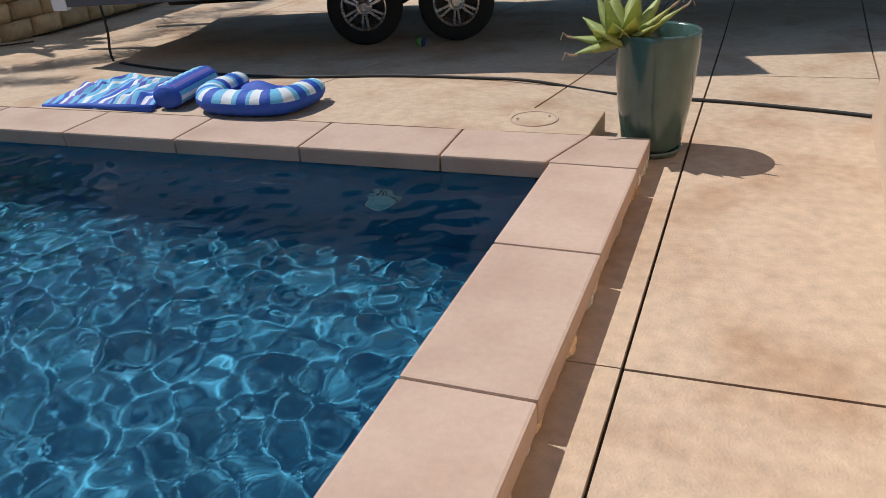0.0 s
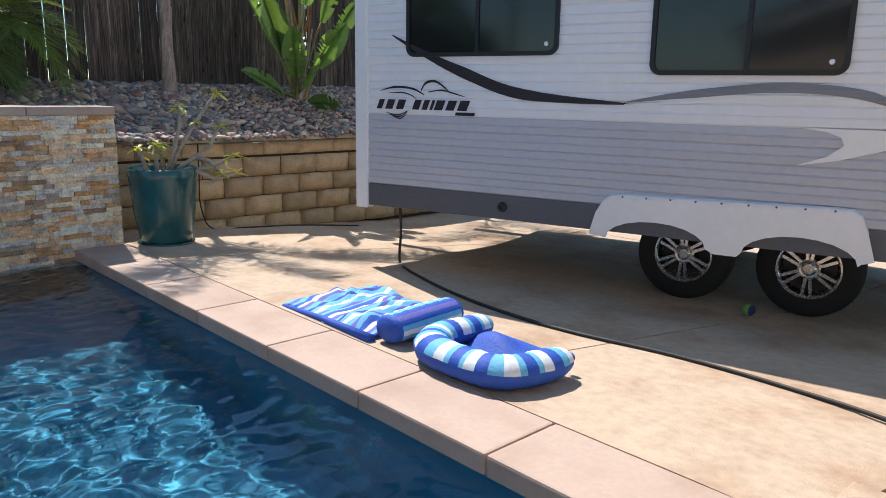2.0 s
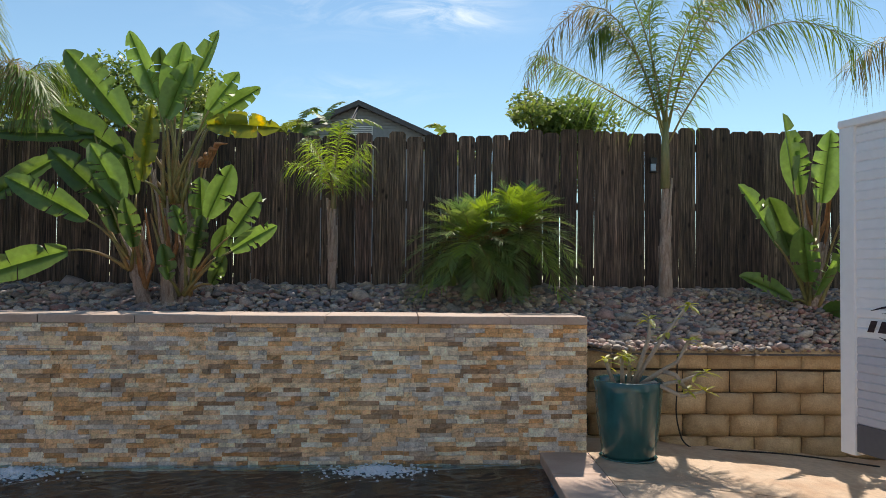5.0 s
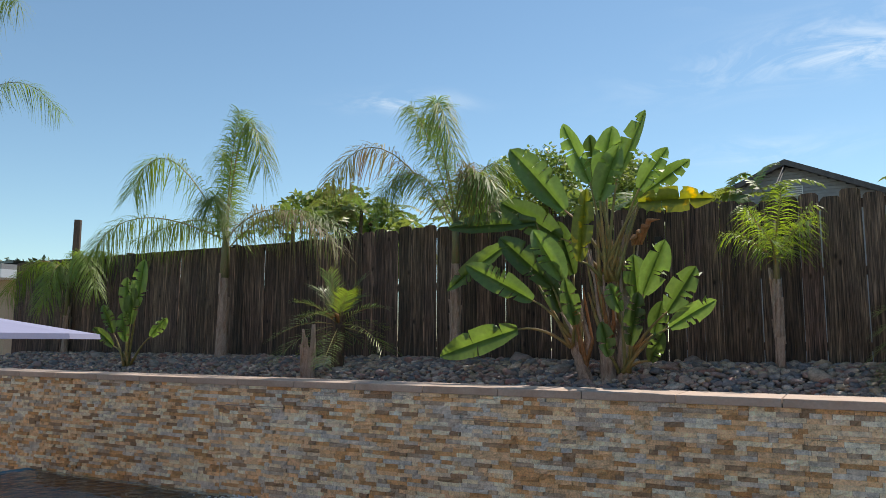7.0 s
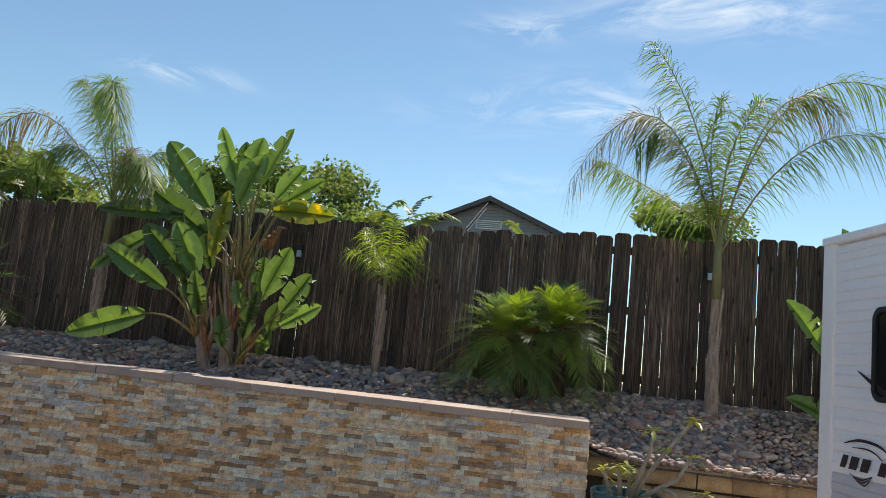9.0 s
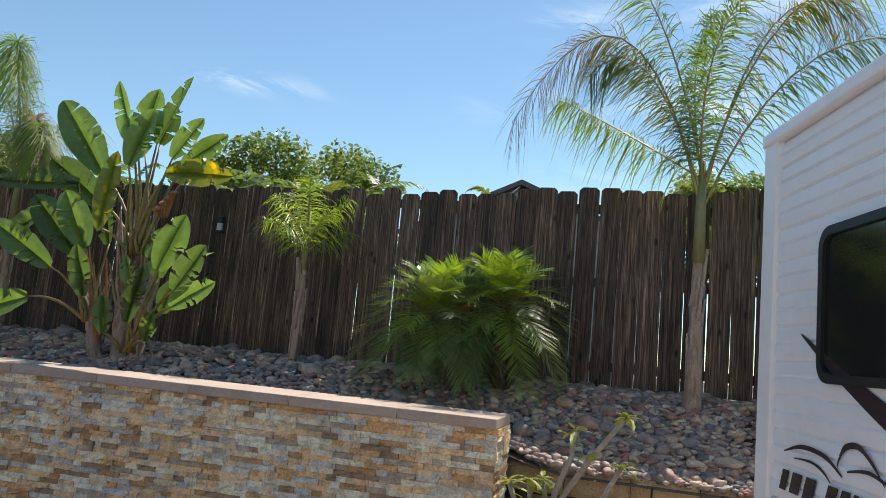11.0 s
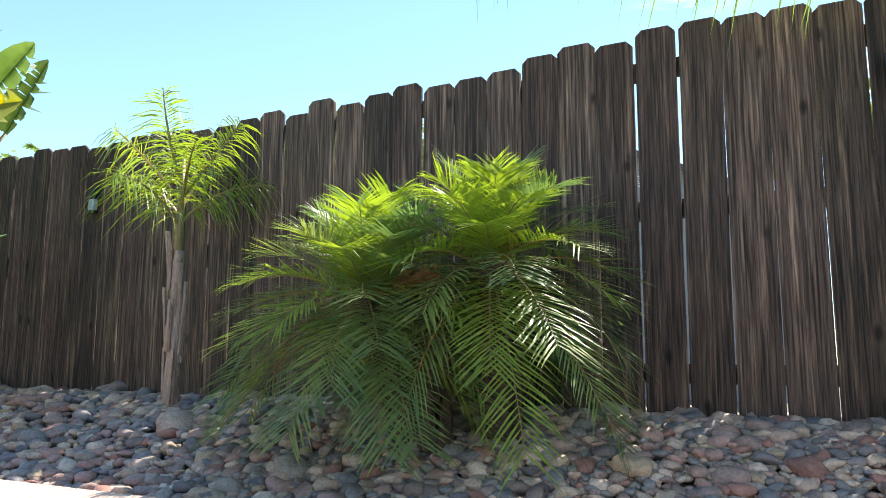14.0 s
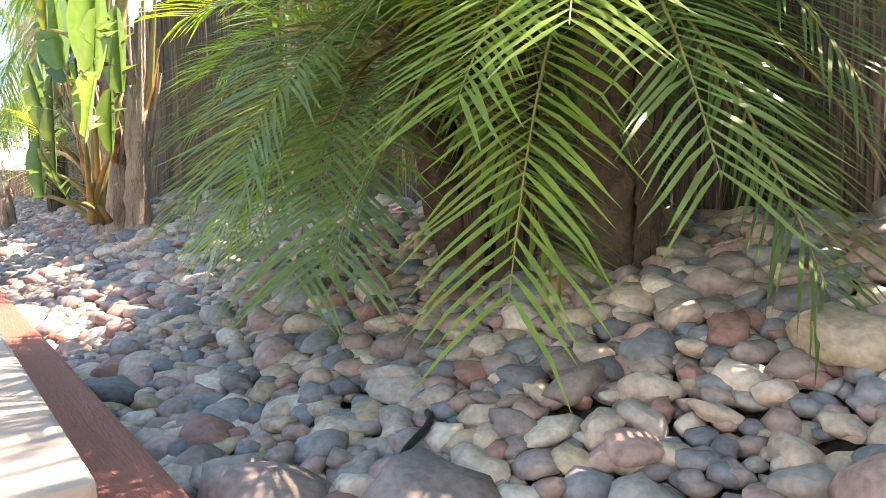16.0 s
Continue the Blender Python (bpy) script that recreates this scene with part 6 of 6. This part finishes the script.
for i, (x, y, h) in enumerate(((-38, -66, 10), (-44, -58, 9), (-30, -64, 8.5), (-52, -56, 9), (-24, -70, 9))):
    tree((x, y, 0), h * 0.7, blobs_of(ft, 14, 3.5, 3.5, h * 0.35, h * 0.85, 1.7), 2600, 0.7, "distant dark green tree", 200 + i, "far_leaf")
# added out of view so the trailer windows reflect less bare sky
tagged(part("fence_side", boxm(-8.2, -0.5, -12.4, -12.3, -0.4, 1.9), M["fence"]), "unseen dark board fence added to close the end of the yard", "fence", kind="structure")

# ---- clad stones, blocks and river stones ----
def piece_mat(name, cols, rough, island, bump=0.5, fine=40.0, var=0.18, scale=9.0):
    m, n, l, b = nodes_of(name)
    if island:
        g_ = n.new("ShaderNodeNewGeometry")
        rnd = g_.outputs["Random Per Island"]
    else:
        g_ = n.new("ShaderNodeObjectInfo")
        rnd = g_.outputs["Random"]
    rp = n.new("ShaderNodeValToRGB")
    rp.color_ramp.interpolation = "CONSTANT"
    k = len(cols)
    while len(rp.color_ramp.elements) < k:
        rp.color_ramp.elements.new(0.5)
    for i, c in enumerate(cols):
        rp.color_ramp.elements[i].position = i / k
        rp.color_ramp.elements[i].color = (*c, 1)
    l.new(rnd, rp.inputs["Fac"])
    tc = n.new("ShaderNodeTexCoord")
    geo = n.new("ShaderNodeNewGeometry")
    nz = n.new("ShaderNodeTexNoise")
    nz.inputs["Scale"].default_value, nz.inputs["Detail"].default_value = fine, 5.0
    n2 = n.new("ShaderNodeTexNoise")
    n2.inputs["Scale"].default_value, n2.inputs["Detail"].default_value = scale, 3.0
    l.new(geo.outputs["Position"], nz.inputs["Vector"])
    l.new(geo.outputs["Position"], n2.inputs["Vector"])
    ad = n.new("ShaderNodeMath")
    l.new(nz.outputs["Fac"], ad.inputs[0])
    l.new(n2.outputs["Fac"], ad.inputs[1])
    mr = n.new("ShaderNodeMapRange")
    mr.inputs["From Min"].default_value, mr.inputs["From Max"].default_value = 0.7, 1.3
    mr.inputs["To Min"].default_value, mr.inputs["To Max"].default_value = 1 - var, 1 + var
    l.new(ad.outputs[0], mr.inputs["Value"])
    hs = n.new("ShaderNodeHueSaturation")
    l.new(rp.outputs["Color"], hs.inputs["Color"])
    l.new(mr.outputs[0], hs.inputs["Value"])
    l.new(hs.outputs[0], b.inputs["Base Color"])
    b.inputs["Roughness"].default_value = rough
    bp = n.new("ShaderNodeBump")
    bp.inputs["Strength"].default_value, bp.inputs["Distance"].default_value = bump, 0.012
    l.new(nz.outputs["Fac"], bp.inputs["Height"])
    l.new(bp.outputs[0], b.inputs["Normal"])
    return m


LEDGE = [(0.86, 0.60, 0.36), (0.64, 0.56, 0.47), (0.92, 0.82, 0.61), (0.62, 0.35, 0.16), (0.90, 0.69, 0.44), (0.76, 0.69, 0.60), (0.90, 0.60, 0.33), (0.42, 0.27, 0.16), (0.92, 0.86, 0.70), (0.82, 0.57, 0.34), (0.68, 0.64, 0.58), (0.90, 0.76, 0.57), (0.54, 0.42, 0.31), (0.76, 0.45, 0.21)]
PEBBLE = [(0.26, 0.195, 0.17), (0.45, 0.335, 0.27), (0.17, 0.155, 0.155), (0.36, 0.235, 0.195), (0.53, 0.40, 0.31), (0.30, 0.225, 0.20), (0.40, 0.255, 0.215), (0.20, 0.19, 0.195), (0.47, 0.36, 0.275), (0.32, 0.165, 0.13), (0.33, 0.285, 0.245), (0.57, 0.46, 0.37), (0.24, 0.22, 0.215), (0.42, 0.315, 0.215)]
M["ledge"] = piece_mat("ledger_stone_piece", LEDGE, 0.8, False, bump=0.9, var=0.34, scale=16, fine=70)
M["ledge_i"] = piece_mat("ledger_stone_far", LEDGE, 0.8, True, bump=0.9, var=0.34, scale=16, fine=70)
M["pebble"] = piece_mat("river_stone", PEBBLE, 0.68, False, bump=0.16, fine=80, var=0.36, scale=14)
M["pebble_i"] = piece_mat("river_stone_far", PEBBLE, 0.68, True, bump=0.16, fine=80, var=0.36, scale=14)
srng = random.Random(77)


def chisel(rng):
    """A unit stone, split on its outer face (+x)."""
    vs_, fs_ = [], []
    nx, nz_ = 4, 2
    for i in range(nx + 1):
        for j in range(nz_ + 1):
            vs_.append((rng.uniform(0.55, 1.0) if 0 < i < nx else rng.uniform(0.5, 0.9), i / nx - 0.5, j / nz_ - 0.5))
    for i in range(nx):
        for j in range(nz_):
            a = i * (nz_ + 1) + j
            fs_.append((a, a + nz_ + 1, a + nz_ + 2, a + 1))
    base = len(vs_)
    vs_ += [(0, -0.5, -0.5), (0, 0.5, -0.5), (0, 0.5, 0.5), (0, -0.5, 0.5)]
    bot = [i * (nz_ + 1) for i in range(nx + 1)]
    top = [i * (nz_ + 1) + nz_ for i in range(nx + 1)]
    fs_.append((base, base + 1) + tuple(bot[::-1]))
    fs_.append(tuple(top) + (base + 2, base + 3))
    lft = [j for j in range(nz_ + 1)]
    rgt = [nx * (nz_ + 1) + j for j in range(nz_ + 1)]
    fs_.append((base, ) + tuple(lft) + (base + 3, ))
    fs_.append((base + 1, base + 2) + tuple(rgt[::-1]))
    return vs_, fs_


shapes = [chisel(srng) for _ in range(12)]
chis = []
for vs_, fs_ in shapes:
    me = bpy.data.meshes.new("stone")
    me.from_pydata(vs_, [], fs_)
    me.materials.append(M["ledge"])
    chis.append(me)
fv, ff = [], []
rowh = 0.0378
weirs = [(-2.05, -1.47), (-4.88, -4.30), (-7.75, -6.95)]
z = -0.22
while z < 1.085:
    h = min(rowh, 1.099 - z)
    y = 0.0
    while y > -14:
        w = srng.choice((0.07, 0.09, 0.12, 0.15, 0.19, 0.24)) * srng.uniform(0.9, 1.1)
        d = srng.uniform(0.008, 0.046)
        c = (-0.010, y - w / 2, z + h / 2)
        sc = (d, w - 0.0022, h - 0.0016)
        if y > -1.1 and z > -0.10:
            part("stone", chis[srng.randrange(12)], None, wall, at=Matrix.Translation(c) @ Matrix.Diagonal((*sc, 1)))
        else:
            vs_, fs_ = shapes[srng.randrange(12)]
            k = len(fv)
            fv += [(c[0] + a * sc[0], c[1] + b * sc[1], c[2] + e * sc[2]) for a, b, e in vs_]
            ff += [tuple(i + k for i in f) for f in fs_]
        y -= w
    for xx, w in ((-0.36, 0.25), (-0.12, 0.22)):
        vs_, fs_ = shapes[srng.randrange(12)]
        k = len(fv)
        sc = (srng.uniform(0.014, 0.03), w, h - 0.0015)
        fv += [(xx - b * sc[1], -0.012 + a * sc[0], z + h / 2 + e * sc[2]) for a, b, e in vs_]
        ff += [tuple(i + k for i in f) for f in fs_]
    z += rowh
me = bpy.data.meshes.new("stones")
me.from_pydata(fv, [], ff)
me.materials.append(M["ledge_i"])
tagged(part("stones", me, None, wall), "split ledger stones", kind="stuff")

# spillways: a thin sheet of falling water and the foam under it
sheet_m, n, l, b = nodes_of("falling_water")
b.inputs["Base Color"].default_value = (0.95, 0.98, 1, 1)
b.inputs["Roughness"].default_value, b.inputs["IOR"].default_value, b.inputs["Transmission Weight"].default_value = 0.05, 1.2, 1.0
nz = n.new("ShaderNodeTexNoise")
nz.inputs["Scale"].default_value = 22
mp = n.new("ShaderNodeMapping")
mp.inputs["Scale"].default_value = (1, 2.5, 0.25)
tc = n.new("ShaderNodeTexCoord")
bp = n.new("ShaderNodeBump")
bp.inputs["Strength"].default_value = 0.35
l.new(tc.outputs["Object"], mp.inputs[0])
l.new(mp.outputs[0], nz.inputs["Vector"])
l.new(nz.outputs["Fac"], bp.inputs["Height"])
l.new(bp.outputs[0], b.inputs["Normal"])
M["foam"] = mat("foam", (0.80, 0.85, 0.88), 0.5, var=0.05, bump=0.4, fine=30, translucent=0.2)
wrng = random.Random(6)
for a, b2 in weirs:
    wf = thing("waterfall", "thin clear sheet of water falling down the stone wall", "waterfall", pose(-6.46, 4.36, 0, 0, 0, math.degrees(SKEW)), group="wall waterfalls")
    part("spout", boxm(-0.02, 0.030, a, b2, 0.889, 0.893), M["cap"], wf)
    bm = bmesh.new()
    rows = []
    for i in range(15):
        t = i / 14
        zz = 0.894 - 0.945 * t
        xx = 0.03 + 0.16 * t ** 0.5
        ins = 0.14 * t
        rows.append([bm.verts.new((xx + 0.004 * wrng.uniform(-1, 1), a + ins * (b2 - a) + (b2 - a) * (1 - 2 * ins) * j / 10, zz)) for j in range(11)])
    for i in range(14):
        for j in range(10):
            bm.faces.new((rows[i][j], rows[i][j + 1], rows[i + 1][j + 1], rows[i + 1][j]))
    sh = part("sheet", bm, sheet_m, wf, smooth=True)
    sh.visible_shadow = False
    for s in (0, 10):
        part("edge_stream", tube(bmesh.new(), [(0.03 + 0.16 * (i / 14) ** 0.5, (a + 0.14 * i / 14 * (b2 - a)) if s == 0 else (b2 - 0.14 * i / 14 * (b2 - a)), 0.894 - 0.945 * i / 14) for i in range(15)], 0.0035, 6), sheet_m, wf)
    foam = bmesh.new()
    for k in range(620):
        rr, an = abs(wrng.gauss(0, 0.16)), wrng.uniform(0, 6.28)
        s = wrng.uniform(0.006, 0.02) * max(0.35, 1 - rr * 1.2)
        bmesh.ops.create_icosphere(foam, subdivisions=1, radius=s, matrix=Matrix.Translation((0.22 + rr * 0.8 * math.cos(an), (a + b2) / 2 + 1.25 * rr * math.sin(an) * 1.2, WATER + s * 0.2 + max(0, 0.035 - 0.22 * rr) * wrng.random())) @ Matrix.Diagonal((1.3, 1.3, 0.6, 1)))
    fo = part("foam", foam, M["foam"], wf, "white splashing foam", smooth=True)
    tagged(fo, kind="stuff")

# small stones along the outer foot of the pool edge, and the waterline tiles
for k in range(60):
    y = 4.3 - 0.095 * k
    if y > -1.5:
        w, h = srng.uniform(0.08, 0.12), srng.uniform(0.05, 0.075)
        part("edge_stone", chis[srng.randrange(12)], None, coping, at=pose(out_x(y) - 0.035, y, -0.095 + h / 2, 0, 0, -6.8) @ Matrix.Diagonal((srng.uniform(0.02, 0.045), w, h, 1)))
part("bond_beam", prism(bmesh.new(), [(out_x(-6.6) - 0.30, -6.6), (out_x(-6.6) - 0.04, -6.6), (out_x(4.3) - 0.04, 4.3), (out_x(4.3) - 0.30, 4.3)], -0.3, -0.055), M["mortar"], coping)
tile_me = mesh_from(boxm(-0.023, 0.023, -0.004, 0.004, -0.023, 0.023, bevel=0.002), "tile", M["pool_tile"])
for i in range(118):
    for j in range(2):
        part("tile", tile_me, None, pool, at=pose(-0.62 - 0.048 * i, 4.056, -0.083 - 0.048 * j))

# river stones
def pebble(rng, sub_=2):
    bm_ = bmesh.new()
    bmesh.ops.create_icosphere(bm_, subdivisions=sub_, radius=1.0)
    off = Vector((rng.uniform(-9, 9), rng.uniform(-9, 9), rng.uniform(-9, 9)))
    sx, sy, sz = rng.uniform(1.0, 1.25), rng.uniform(0.62, 0.95), rng.uniform(0.40, 0.70)
    for v in bm_.verts:
        p = v.co.copy()
        k = 1 + 0.50 * noise.noise(p * 1.15 + off) + 0.14 * noise.noise(p * 2.6 + off)
        p = Vector((abs(p.x) ** 0.9 * (1 if p.x > 0 else -1), abs(p.y) ** 0.9 * (1 if p.y > 0 else -1), p.z))
        v.co = Vector((p.x * sx, p.y * sy, p.z * sz)) * k
    return bm_


pebs = []
for k in range(14):
    me = mesh_from(pebble(srng), "river_stone", M["pebble"], True)
    pebs.append(me)
raw = [(np.array([v.co[:] for v in me.vertices]), [tuple(p.vertices) for p in me.polygons]) for me in pebs]
small_raw = []
for k in range(14):
    me = mesh_from(pebble(srng, 1), "river_stone", None, True)
    small_raw.append((np.array([v.co[:] for v in me.vertices]), [tuple(p.vertices) for p in me.polygons]))
    bpy.data.meshes.remove(me)
bed = thing("stone_bed", "rounded grey, purple and tan river stones covering the bed", "stones", kind="structure")
pv, pf, near = [], [], 0
keep = []


def lay(x, y, s, sink=0.25):
    sk = math.tan(SKEW) * (4.36 - y) if y < 4.3 else 0.0
    zb = bank_z(x - sk, y)
    return Matrix.Translation((x, y, zb + s * srng.uniform(0.0, 0.35))) @ Euler((srng.uniform(-0.35, 0.35), srng.uniform(-0.35, 0.35), srng.uniform(0, 6.28))).to_matrix().to_4x4() @ Matrix.Diagonal((s, s, s, 1))


placed = []
for layer, count in ((0, 34000), (1, 30000), (2, 16000)):
    spots = []
    for k in range(count):
        y = srng.uniform(-10.3, 8.6) if layer < 2 else srng.uniform(2.6, 5.9)
        sk = math.tan(SKEW) * (4.36 - y) if y < 4.3 else 0.0
        x = srng.uniform(-8.72, -7.02) + sk
        if y < 4.25 and x > -7.11 + sk:
            continue
        s = srng.choice((0.024, 0.028, 0.032, 0.036, 0.041, 0.047, 0.053) if layer == 0 else (0.022, 0.026, 0.030, 0.034)) * srng.uniform(0.85, 1.15)
        if srng.random() < 0.07:
            s *= srng.uniform(1.5, 2.2)
        spots.append((x, y, s))
    grid_ = {}
    for x, y, s in spots:
        cx, cy = int(x / 0.12), int(y / 0.12)
        ok = True
        for i in (-1, 0, 1):
            for j in (-1, 0, 1):
                for (a, b2, c) in grid_.get((cx + i, cy + j), ()):
                    if (a - x) ** 2 + (b2 - y) ** 2 < ((0.52 if y > 2.4 else 0.59) * (c + s)) ** 2:
                        ok = False
        if ok:
            grid_.setdefault((cx, cy), []).append((x, y, s))
            placed.append((x, y, s, (0.016, 0.0, 0.006)[layer]))
for x, y, s, dz_ in placed:
    mtx = Matrix.Translation((0, 0, dz_)) @ lay(x, y, s)
    k = srng.randrange(14)
    if near < 300 and dz_ > 0.01 and 3.3 < y < 4.6 and x > -8.3:
        part("river_stone", pebs[k], None, bed, at=mtx)
        near += 1
    else:
        co, fc = raw[k] if dz_ > 0.01 and -3.0 < y < 5.8 else small_raw[k]
        i0 = len(pv)
        mm = np.array(mtx)
        pts = co @ mm[:3, :3].T + mm[:3, 3]
        pv += [tuple(p) for p in pts]
        pf += [tuple(i + i0 for i in f) for f in fc]
me = bpy.data.meshes.new("river_stones")
me.from_pydata(pv, [], pf)
me.polygons.foreach_set("use_smooth", [True] * len(me.polygons))
me.materials.append(M["pebble_i"])
tagged(part("river_stones", me, None, bed), "mixed river stones", kind="stuff")
